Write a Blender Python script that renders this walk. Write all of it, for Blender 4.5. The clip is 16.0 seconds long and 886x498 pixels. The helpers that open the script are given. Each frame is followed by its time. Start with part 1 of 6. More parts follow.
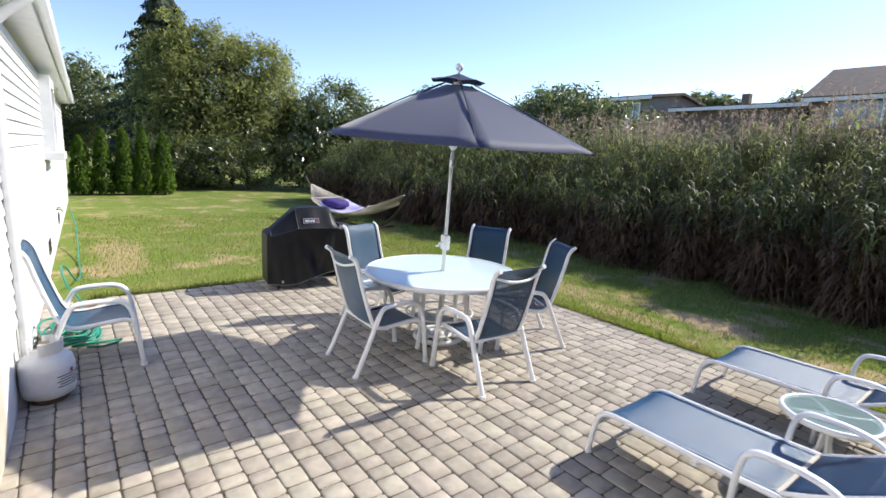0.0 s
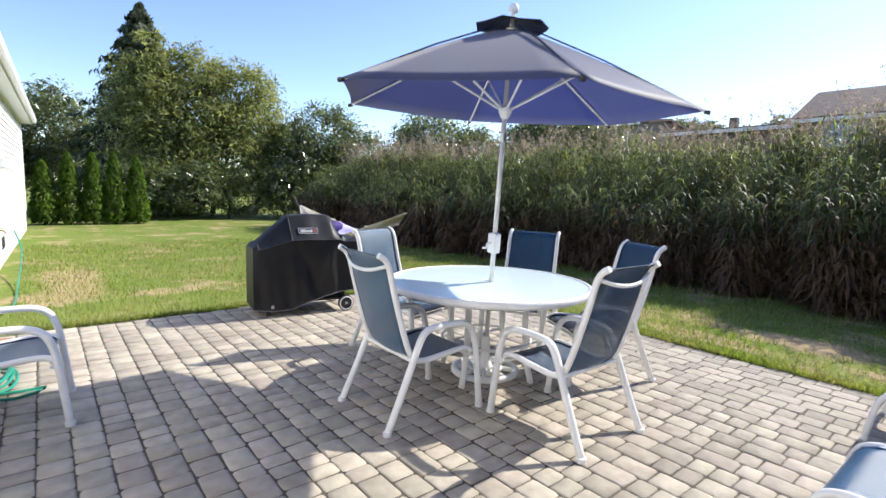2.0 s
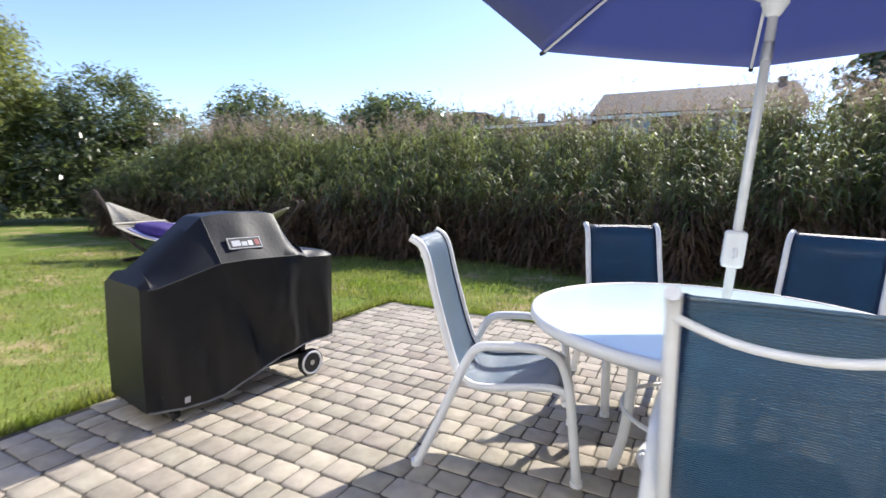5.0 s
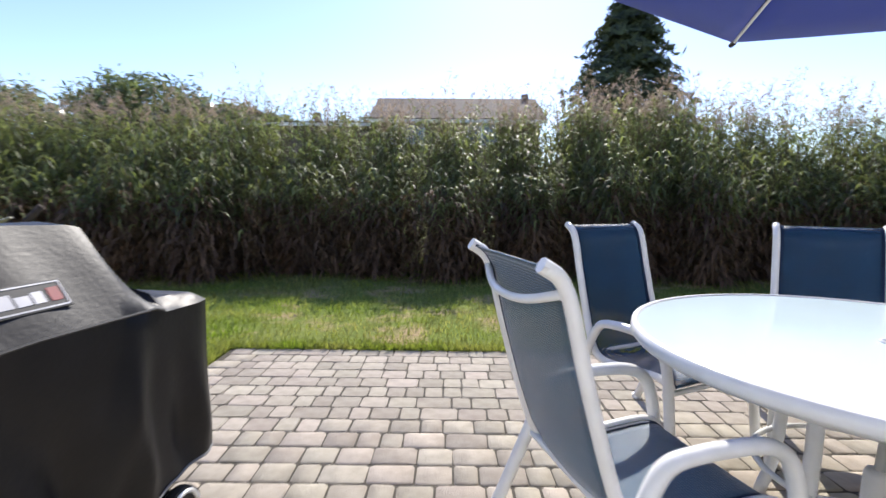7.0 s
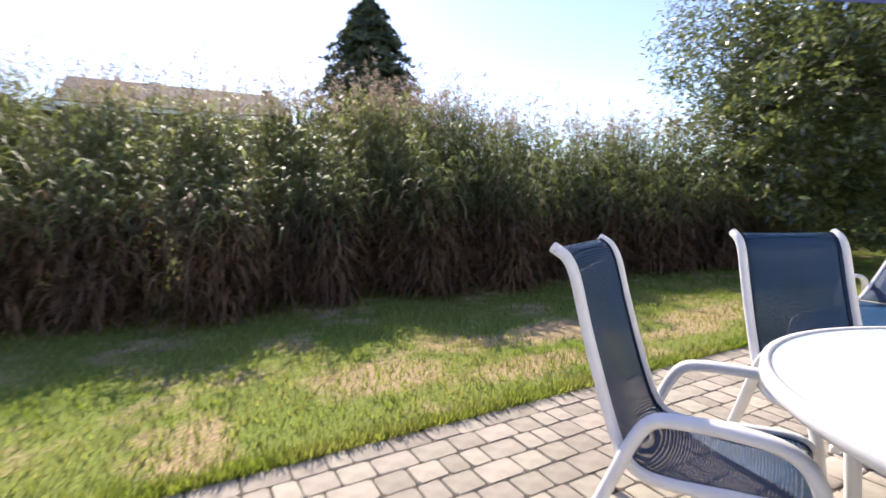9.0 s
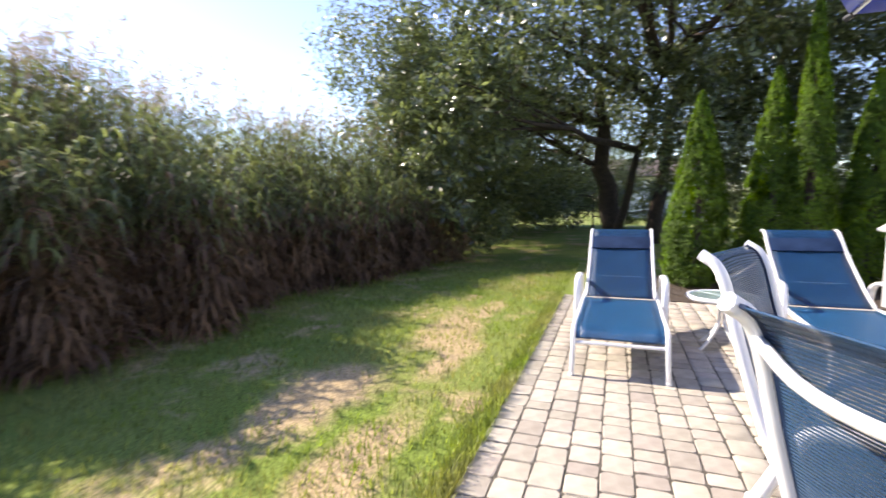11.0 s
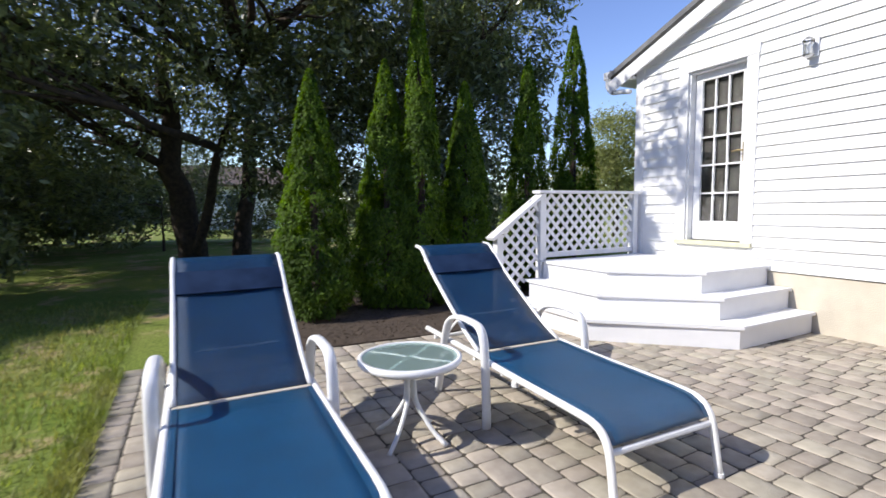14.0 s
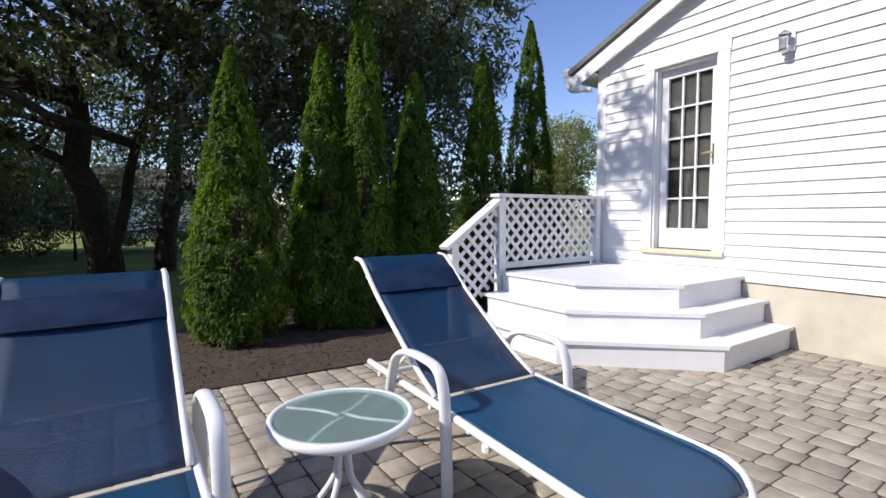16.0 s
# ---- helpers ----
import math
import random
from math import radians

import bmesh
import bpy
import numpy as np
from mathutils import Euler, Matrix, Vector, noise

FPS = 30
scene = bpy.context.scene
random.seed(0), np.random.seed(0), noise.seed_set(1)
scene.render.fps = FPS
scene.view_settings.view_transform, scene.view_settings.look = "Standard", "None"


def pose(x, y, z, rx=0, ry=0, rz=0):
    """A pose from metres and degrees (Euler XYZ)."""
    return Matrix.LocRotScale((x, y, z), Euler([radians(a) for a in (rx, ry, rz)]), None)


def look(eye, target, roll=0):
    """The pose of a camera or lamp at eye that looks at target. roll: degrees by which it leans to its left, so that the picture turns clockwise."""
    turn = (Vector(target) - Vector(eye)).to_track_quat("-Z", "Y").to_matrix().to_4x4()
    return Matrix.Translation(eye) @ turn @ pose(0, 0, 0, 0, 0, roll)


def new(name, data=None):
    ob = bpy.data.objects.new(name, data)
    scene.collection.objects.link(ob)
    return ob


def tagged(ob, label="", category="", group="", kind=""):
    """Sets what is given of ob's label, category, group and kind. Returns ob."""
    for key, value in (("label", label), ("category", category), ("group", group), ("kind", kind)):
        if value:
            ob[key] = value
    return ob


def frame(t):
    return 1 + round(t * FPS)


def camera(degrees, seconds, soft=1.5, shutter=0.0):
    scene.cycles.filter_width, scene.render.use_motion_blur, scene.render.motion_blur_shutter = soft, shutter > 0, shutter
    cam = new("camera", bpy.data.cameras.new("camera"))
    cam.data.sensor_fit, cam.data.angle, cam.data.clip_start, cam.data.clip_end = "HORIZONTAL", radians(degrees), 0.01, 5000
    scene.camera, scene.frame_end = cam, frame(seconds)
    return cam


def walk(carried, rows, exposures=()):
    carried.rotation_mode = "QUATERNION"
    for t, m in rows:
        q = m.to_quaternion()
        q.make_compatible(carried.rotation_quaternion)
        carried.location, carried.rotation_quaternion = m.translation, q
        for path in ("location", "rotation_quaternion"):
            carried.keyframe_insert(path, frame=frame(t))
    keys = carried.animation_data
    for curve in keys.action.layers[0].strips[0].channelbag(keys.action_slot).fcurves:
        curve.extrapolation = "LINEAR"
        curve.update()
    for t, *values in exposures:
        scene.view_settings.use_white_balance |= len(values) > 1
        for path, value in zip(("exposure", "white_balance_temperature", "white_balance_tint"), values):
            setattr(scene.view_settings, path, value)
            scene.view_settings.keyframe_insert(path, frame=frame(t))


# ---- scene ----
cam = camera(85.1, 16.0, shutter=0.5)
PATH = [
    (0, (1.056, 3.68, 1.946), (-0.49, 4.894, 1.574), 3.0),
    (0.5, (0.708, 3.795, 1.903), (-0.832, 5.02, 1.544), 2.7),
    (1, (0.399, 3.899, 1.805), (-1.14, 5.136, 1.479), 2.5),
    (1.5, (0.116, 3.935, 1.649), (-1.415, 5.191, 1.368), 2.4),
    (2, (-0.197, 4.036, 1.459), (-1.723, 5.309, 1.227), 2.0),
    (2.5, (-0.606, 4.119, 1.325), (-2.095, 5.44, 1.124), 1.6),
    (3, (-1.049, 4.207, 1.314), (-2.491, 5.576, 1.103), 1.0),
    (3.2, (-1.243, 4.233, 1.301), (-2.664, 5.625, 1.092), 1.1),
    (5.3, (-3.266, 4.391, 1.307), (-4.065, 6.209, 1.071), 1.0),
    (5.5, (-3.427, 4.468, 1.291), (-4.145, 6.32, 1.062), 1.0),
    (6, (-3.796, 4.639, 1.253), (-4.282, 6.569, 1.049), 1.0),
    (6.5, (-4.107, 4.921, 1.237), (-4.379, 6.892, 1.031), 0.7),
    (7, (-4.38, 5.206, 1.234), (-4.401, 7.194, 1.02), 0.5),
    (7.5, (-4.58, 5.559, 1.222), (-4.358, 7.535, 1.005), 0.4),
    (8, (-4.73, 5.937, 1.214), (-4.254, 7.868, 1.003), 0.6),
    (8.5, (-4.794, 6.322, 1.209), (-4.072, 8.177, 1.012), 0.4),
    (8.7, (-4.801, 6.484, 1.222), (-3.981, 8.298, 1.026), 0.2),
    (10.8, (-4.322, 8.208, 1.259), (-2.507, 9.029, 1.074), -1.0),
    (11, (-4.225, 8.338, 1.27), (-2.352, 9.011, 1.078), -0.8),
    (11.5, (-3.873, 8.538, 1.287), (-1.907, 8.843, 1.086), -1.0),
    (12, (-3.517, 8.587, 1.248), (-1.526, 8.6, 1.064), -1.5),
    (12.5, (-3.162, 8.722, 1.251), (-1.196, 8.41, 1.057), -1.4),
    (13, (-2.706, 8.72, 1.224), (-0.802, 8.14, 1.028), -0.9),
    (13.5, (-2.308, 8.619, 1.267), (-0.479, 7.833, 1.071), -0.8),
    (14, (-1.951, 8.489, 1.234), (-0.188, 7.56, 1.067), -0.6),
    (14.5, (-1.693, 8.332, 1.207), (0.032, 7.33, 1.063), -0.6),
    (15, (-1.526, 8.234, 1.201), (0.169, 7.181, 1.069), -0.6),
    (15.5, (-1.416, 8.18, 1.199), (0.257, 7.092, 1.067), -0.5),
    (16, (-1.358, 8.159, 1.212), (0.299, 7.047, 1.072), -0.3),
]
walk(cam, [(t, look(eye, target, roll)) for t, eye, target, roll in PATH],
     [(0, 0.60, 6550, 9.5), (1.5, 0.70, 6550, 9.5), (2.5, 0.88, 6550, 9.5), (3, 0.92, 6550, 9.5), (5.5, 0.76, 6550, 10), (7, 0.68, 6600, 11), (8.5, 0.84, 7150, 16), (11, 1.32, 7150, 15), (12, 1.22, 7000, 14), (12.5, 1.02, 6800, 13), (13, 0.84, 6650, 12), (14, 0.36, 6500, 11), (16, 0.12, 6500, 11)])

# ---- world, sun, exposure ----
SUN_DIR = Vector((0.125, 0.774, 0.621))  # towards the sun
world = bpy.data.worlds.new("sky")
scene.world = world
world.use_nodes = True
wn = world.node_tree
wn.nodes.clear()
sky = wn.nodes.new("ShaderNodeTexSky")
sky.sky_type = "NISHITA"
sky.sun_disc = False
sky.sun_elevation = radians(38.4)
sky.sun_rotation = radians(9.2)
sky.air_density, sky.dust_density, sky.ozone_density = 1.0, 0.2, 3.0
bg = wn.nodes.new("ShaderNodeBackground")
bg.inputs["Strength"].default_value = 0.145
wo = wn.nodes.new("ShaderNodeOutputWorld")
tone = wn.nodes.new("ShaderNodeHueSaturation")
tone.inputs["Hue"].default_value, tone.inputs["Saturation"].default_value, tone.inputs["Value"].default_value = 0.517, 1.08, 1.14
wn.links.new(sky.outputs[0], tone.inputs["Color"])
wn.links.new(tone.outputs[0], bg.inputs["Color"])
wn.links.new(bg.outputs[0], wo.inputs["Surface"])
sun_data = bpy.data.lights.new("sun", "SUN")
sun_data.energy, sun_data.angle, sun_data.color = 4.4, radians(0.6), (1.0, 0.955, 0.88)
sun = new("sun", sun_data)
sun.matrix_world = look(SUN_DIR * 40, (0, 0, 0))


# ---- materials ----
def mat(name, col, rough=0.6, metal=0.0, col2=None, scale=8.0, bump=0.0, bump_scale=60.0, spec=0.5,
        per="", vary=0.0, coat=0.0, detail=6.0, hue=0.0):
    """Principled material: two colours mixed by noise at two scales, optional bump and variation per piece."""
    m = bpy.data.materials.new(name)
    m.use_nodes = True
    nt = m.node_tree
    p = nt.nodes["Principled BSDF"]
    p.inputs["Roughness"].default_value = rough
    p.inputs["Metallic"].default_value = metal
    p.inputs["Specular IOR Level"].default_value = spec
    p.inputs["Coat Weight"].default_value = coat
    tc = nt.nodes.new("ShaderNodeTexCoord")
    col2 = col2 or tuple(c * 0.8 for c in col)
    n1 = nt.nodes.new("ShaderNodeTexNoise")
    n1.inputs["Scale"].default_value, n1.inputs["Detail"].default_value = scale, detail
    nt.links.new(tc.outputs["Object"], n1.inputs["Vector"])
    ramp = nt.nodes.new("ShaderNodeMapRange")
    ramp.inputs["From Min"].default_value, ramp.inputs["From Max"].default_value = 0.35, 0.65
    nt.links.new(n1.outputs["Fac"], ramp.inputs["Value"])
    mix = nt.nodes.new("ShaderNodeMix")
    mix.data_type = "RGBA"
    mix.inputs["A"].default_value, mix.inputs["B"].default_value = (*col, 1), (*col2, 1)
    nt.links.new(ramp.outputs["Result"], mix.inputs["Factor"])
    out = mix.outputs["Result"]
    if per:
        hsv = nt.nodes.new("ShaderNodeHueSaturation")
        if per == "object":
            rnd = nt.nodes.new("ShaderNodeObjectInfo").outputs["Random"]
        else:
            rnd = nt.nodes.new("ShaderNodeNewGeometry").outputs["Random Per Island"]
        mr = nt.nodes.new("ShaderNodeMapRange")
        mr.inputs["To Min"].default_value, mr.inputs["To Max"].default_value = 1 - vary, 1 + vary
        nt.links.new(rnd, mr.inputs["Value"])
        nt.links.new(mr.outputs["Result"], hsv.inputs["Value"])
        if hue:
            wv = nt.nodes.new("ShaderNodeMath")
            wv.operation = "MULTIPLY"
            wv.inputs[1].default_value = 7.13
            fr = nt.nodes.new("ShaderNodeMath")
            fr.operation = "FRACT"
            mh = nt.nodes.new("ShaderNodeMapRange")
            mh.inputs["To Min"].default_value, mh.inputs["To Max"].default_value = 0.5 - hue, 0.5 + hue
            nt.links.new(rnd, wv.inputs[0])
            nt.links.new(wv.outputs[0], fr.inputs[0])
            nt.links.new(fr.outputs[0], mh.inputs["Value"])
            nt.links.new(mh.outputs["Result"], hsv.inputs["Hue"])
        nt.links.new(out, hsv.inputs["Color"])
        out = hsv.outputs["Color"]
    nt.links.new(out, p.inputs["Base Color"])
    if bump:
        n2 = nt.nodes.new("ShaderNodeTexNoise")
        n2.inputs["Scale"].default_value, n2.inputs["Detail"].default_value = bump_scale, 4
        nt.links.new(tc.outputs["Object"], n2.inputs["Vector"])
        b = nt.nodes.new("ShaderNodeBump")
        b.inputs["Strength"].default_value, b.inputs["Distance"].default_value = bump, 0.01
        nt.links.new(n2.outputs["Fac"], b.inputs["Height"])
        nt.links.new(b.outputs["Normal"], p.inputs["Normal"])
    return m


def leafy(name, col, col2, vary=0.4, trans=0.35, rough=0.45):
    """Foliage: diffuse and gloss with some light passing through, varied leaf by leaf."""
    m = mat(name, col, rough, 0, col2, 1.3, per="island", vary=vary, spec=0.4)
    nt = m.node_tree
    p = nt.nodes["Principled BSDF"]
    tr = nt.nodes.new("ShaderNodeBsdfTranslucent")
    hs = nt.nodes.new("ShaderNodeHueSaturation")
    hs.inputs["Value"].default_value, hs.inputs["Saturation"].default_value = 1.9, 1.15
    nt.links.new(p.inputs["Base Color"].links[0].from_socket, hs.inputs["Color"])
    nt.links.new(hs.outputs["Color"], tr.inputs["Color"])
    ms = nt.nodes.new("ShaderNodeMixShader")
    ms.inputs[0].default_value = trans
    nt.links.new(p.outputs[0], ms.inputs[1])
    nt.links.new(tr.outputs[0], ms.inputs[2])
    nt.links.new(ms.outputs[0], nt.nodes["Material Output"].inputs["Surface"])
    return m


def see_through(m, low, high, pitch=0.0062):
    """A woven mesh: fine lines along the cloth that let more or less of the view through."""
    nt = m.node_tree
    o = nt.nodes["Material Output"].inputs["Surface"]
    src = o.links[0].from_socket
    tc = nt.nodes.new("ShaderNodeTexCoord")
    dot = nt.nodes.new("ShaderNodeVectorMath")
    dot.operation = "DOT_PRODUCT"
    dot.inputs[1].default_value = (0, 0.6 * 2 * math.pi / pitch, 2 * math.pi / pitch)
    nt.links.new(tc.outputs["Object"], dot.inputs[0])
    wave = nt.nodes.new("ShaderNodeMath")
    wave.operation = "SINE"
    nt.links.new(dot.outputs["Value"], wave.inputs[0])
    span = nt.nodes.new("ShaderNodeMapRange")
    span.inputs["From Min"].default_value, span.inputs["From Max"].default_value = -0.4, 0.9
    span.inputs["To Min"].default_value, span.inputs["To Max"].default_value = low, high
    nt.links.new(wave.outputs[0], span.inputs["Value"])
    t = nt.nodes.new("ShaderNodeBsdfTransparent")
    ms = nt.nodes.new("ShaderNodeMixShader")
    nt.links.new(span.outputs["Result"], ms.inputs[0])
    nt.links.new(src, ms.inputs[1])
    nt.links.new(t.outputs[0], ms.inputs[2])
    nt.links.new(ms.outputs[0], o)
    return m


def glass_mat(name, tint=(0.9, 0.97, 0.95), rough=0.0, mixd=0.0, dcol=(0.6, 0.75, 0.72)):
    m = bpy.data.materials.new(name)
    m.use_nodes = True
    nt = m.node_tree
    p = nt.nodes["Principled BSDF"]
    p.inputs["Base Color"].default_value = (*tint, 1)
    p.inputs["Transmission Weight"].default_value = 1.0
    p.inputs["Roughness"].default_value = rough
    p.inputs["IOR"].default_value = 1.45
    if mixd:
        d = nt.nodes.new("ShaderNodeBsdfPrincipled")
        d.inputs["Base Color"].default_value = (*dcol, 1)
        d.inputs["Roughness"].default_value = 0.22
        d.inputs["Specular IOR Level"].default_value = 0.6
        ms = nt.nodes.new("ShaderNodeMixShader")
        ms.inputs[0].default_value = mixd
        nt.links.new(p.outputs[0], ms.inputs[1])
        nt.links.new(d.outputs[0], ms.inputs[2])
        nt.links.new(ms.outputs[0], nt.nodes["Material Output"].inputs["Surface"])
    return m


M_WHITE = mat("white_powder_coat", (0.86, 0.86, 0.85), 0.32, 0, (0.80, 0.80, 0.78), 14, 0.05, 90)
M_SIDING = mat("white_siding", (0.80, 0.80, 0.79), 0.5, 0, (0.74, 0.74, 0.72), 3, 0.08, 40)
M_TRIM = mat("white_trim_paint", (0.80, 0.80, 0.80), 0.45, 0, (0.73, 0.73, 0.72), 6, 0.05, 50)
M_DECK = mat("pale_grey_deck_paint", (0.80, 0.80, 0.80), 0.5, 0, (0.76, 0.76, 0.765), 5, 0.08, 70)
M_FOUND = mat("cream_foundation", (0.62, 0.56, 0.45), 0.85, 0, (0.52, 0.47, 0.38), 4, 0.35, 90)
M_SLING = see_through(mat("blue_sling_mesh", (0.008, 0.086, 0.178), 0.36, 0, (0.007, 0.07, 0.15), 5, 0.4, 420, spec=0.8), 0.05, 0.42)
M_SLING.node_tree.nodes["Principled BSDF"].inputs["Sheen Weight"].default_value = 0.45
M_SLING.node_tree.nodes["Principled BSDF"].inputs["Sheen Roughness"].default_value = 0.35
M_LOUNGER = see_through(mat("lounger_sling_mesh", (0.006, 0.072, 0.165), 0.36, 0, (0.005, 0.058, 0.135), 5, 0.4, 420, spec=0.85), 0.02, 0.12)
# same cloth on the backrest, its shade from grazing sun mixed into the blue
M_LOUNGER_SHADED = see_through(mat("lounger_mesh_shaded", (0.006, 0.042, 0.105), 0.42, 0, (0.005, 0.034, 0.088), 5, 0.4, 420, spec=0.32), 0.06, 0.34)
# darker copy of the blue chair sling; the unlit side's shade is in its colour
M_SLING_SHADED = see_through(mat("blue_sling_mesh_shaded", (0.009, 0.062, 0.145), 0.42, 0, (0.007, 0.046, 0.11), 5, 0.4, 420, spec=0.35), 0.08, 0.55)
M_SLING_SHADED.node_tree.nodes["Principled BSDF"].inputs["Sheen Weight"].default_value = 0.06
M_SLING_DARK = mat("navy_hem_and_shade_strip", (0.005, 0.014, 0.04), 0.6, 0, (0.016, 0.035, 0.08), 6, 0.2, 600)
M_SLING_DARK.node_tree.nodes["Principled BSDF"].inputs["Specular IOR Level"].default_value = 0.15
M_CANOPY = leafy("navy_canvas_canopy", (0.085, 0.095, 0.13), (0.105, 0.117, 0.152), 0.0, 0.42, 0.62)
_t = next(n for n in M_CANOPY.node_tree.nodes if n.type == "BSDF_TRANSLUCENT")
M_CANOPY.node_tree.links.remove(_t.inputs["Color"].links[0])
_t.inputs["Color"].default_value = (0.12, 0.20, 0.58, 1)
M_CANOPY.node_tree.nodes["Principled BSDF"].inputs["Sheen Weight"].default_value = 0.35
M_VENT = mat("dark_navy_vent_cloth", (0.022, 0.03, 0.06), 0.6, 0, (0.03, 0.038, 0.07), 8, 0.2, 200)
M_POLE = mat("white_pole", (0.74, 0.74, 0.72), 0.3, 0.1, (0.66, 0.66, 0.64), 20, 0.04, 80)


def frosted_mat(name, col, tcol, through_glass, clear):
    """Frosted glass: gloss and pale scatter, light passing through, and some plain see-through."""
    m = mat(name, col, 0.12, 0, tuple(c * 0.96 for c in col), 3, spec=0.6)
    nt = m.node_tree
    src = nt.nodes["Principled BSDF"].outputs[0]
    for node, key, fac in (("ShaderNodeBsdfTranslucent", tcol, through_glass), ("ShaderNodeBsdfTransparent", (0.93, 0.98, 0.97), clear)):
        b = nt.nodes.new(node)
        b.inputs["Color"].default_value = (*key, 1)
        ms = nt.nodes.new("ShaderNodeMixShader")
        ms.inputs[0].default_value = fac
        nt.links.new(src, ms.inputs[1])
        nt.links.new(b.outputs[0], ms.inputs[2])
        src = ms.outputs[0]
    nt.links.new(src, nt.nodes["Material Output"].inputs["Surface"])
    return m


M_GLASS_TOP = frosted_mat("frosted_table_glass", (0.82, 0.96, 0.98), (0.72, 0.92, 0.95), 0.12, 0.08)
M_GLASS_SIDE = frosted_mat("frosted_side_table_glass", (0.40, 0.52, 0.48), (0.62, 0.78, 0.72), 0.28, 0.55)
M_PANE = glass_mat("window_glass", (0.95, 0.97, 0.97), 0.0)
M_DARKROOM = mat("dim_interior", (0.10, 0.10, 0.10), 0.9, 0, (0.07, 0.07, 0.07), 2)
M_BLIND = mat("pale_blind", (0.45, 0.45, 0.43), 0.7, 0, (0.38, 0.38, 0.36), 4)
M_COVER = mat("black_vinyl_cover", (0.006, 0.006, 0.0065), 0.5, 0, (0.010, 0.010, 0.011), 6, 0.12, 60, spec=0.34)
M_COVER_EDGE = mat("grey_piping", (0.03, 0.03, 0.03), 0.6)
M_LABEL = mat("silver_label", (0.55, 0.55, 0.56), 0.4, 0.2)
M_RED = mat("dull_red_print", (0.30, 0.05, 0.05), 0.5)
M_BLACK = mat("black_rubber", (0.02, 0.02, 0.02), 0.7, 0, (0.03, 0.03, 0.03), 20, 0.2, 80)
M_STEEL = mat("brushed_steel", (0.55, 0.55, 0.55), 0.3, 0.9, (0.45, 0.45, 0.45), 20)
M_BRASS = mat("aged_brass", (0.45, 0.34, 0.16), 0.35, 0.9)
M_TANK = mat("white_enamel_tank", (0.74, 0.74, 0.73), 0.35, 0, (0.62, 0.60, 0.56), 6, 0.08, 50)
M_RUST = mat("rusty_foot", (0.16, 0.09, 0.05), 0.8, 0, (0.10, 0.06, 0.04), 30, 0.3, 80)
M_HOSE = mat("green_hose", (0.02, 0.30, 0.20), 0.4, 0, (0.02, 0.24, 0.16), 10)
M_TERRA = mat("terracotta_pot", (0.42, 0.24, 0.13), 0.8, 0, (0.34, 0.19, 0.10), 12, 0.2, 60)
M_PAVER = mat("tumbled_paver", (0.475, 0.42, 0.338), 0.9, 0, (0.38, 0.332, 0.266), 11, 0.6, 160, spec=0.25, hue=0.012, per="object", vary=0.19)
M_PAVER_J = mat("tumbled_paver_field", (0.475, 0.42, 0.338), 0.9, 0, (0.38, 0.332, 0.266), 11, 0.6, 160, spec=0.25, hue=0.012, per="island", vary=0.19)
M_JOINT = mat("dark_joint_sand", (0.10, 0.086, 0.064), 0.95, 0, (0.06, 0.051, 0.039), 30, 0.4, 200)
M_MULCH = mat("dark_mulch", (0.055, 0.038, 0.026), 0.95, 0, (0.09, 0.065, 0.045), 25, 0.8, 90, per="island", vary=0.3)
M_BARK = mat("rough_bark", (0.085, 0.06, 0.042), 0.95, 0, (0.045, 0.033, 0.025), 12, 0.9, 30)
M_STEMS = mat("reed_stems", (0.20, 0.145, 0.085), 0.8, 0, (0.13, 0.09, 0.055), 3, per="island", vary=0.4)
M_REED = leafy("reed_leaves", (0.212, 0.232, 0.086), (0.11, 0.136, 0.05), 0.65, 0.44, 0.55)
M_REED_DRY = leafy("dry_reed_leaves", (0.20, 0.125, 0.07), (0.11, 0.068, 0.042), 0.5, 0.25, 0.75)
M_PLUME = leafy("reed_plumes", (0.36, 0.29, 0.225), (0.27, 0.21, 0.16), 0.3, 0.3, 0.8)
M_ARB = leafy("arborvitae_sprays", (0.105, 0.18, 0.011), (0.05, 0.095, 0.008), 0.45, 0.4, 0.75)
M_LEAF = leafy("broad_leaves", (0.15, 0.175, 0.068), (0.085, 0.105, 0.04), 0.65, 0.36, 0.3)
M_LEAF.node_tree.nodes["Principled BSDF"].inputs["Specular IOR Level"].default_value = 0.85
M_SPRUCE = leafy("spruce_needles", (0.085, 0.10, 0.045), (0.05, 0.065, 0.03), 0.4, 0.2, 0.6)
M_BIRCH = leafy("birch_leaves", (0.26, 0.27, 0.10), (0.17, 0.19, 0.07), 0.45, 0.45, 0.6)
M_BLADE = leafy("grass_blades", (0.155, 0.215, 0.038), (0.25, 0.245, 0.085), 0.45, 0.4, 0.6)
M_SHINGLE = mat("brown_shingles", (0.13, 0.095, 0.075), 0.9, 0, (0.09, 0.068, 0.056), 3, 0.5, 12)
M_ROOF = mat("grey_roof_shingles", (0.20, 0.20, 0.20), 0.9, 0, (0.14, 0.14, 0.14), 5, 0.5, 40)
M_TAN = mat("tan_clapboard", (0.29, 0.25, 0.19), 0.8, 0, (0.24, 0.205, 0.16), 2)
M_BROWNWALL = mat("weathered_brown_wall", (0.20, 0.15, 0.11), 0.85, 0, (0.15, 0.11, 0.085), 2)
M_NET = mat("cream_rope", (0.55, 0.50, 0.40), 0.9, 0, (0.45, 0.41, 0.33), 30)
M_VIOLET = mat("violet_pillow_cloth", (0.045, 0.025, 0.15), 0.8, 0, (0.06, 0.035, 0.19), 12, 0.2, 120)
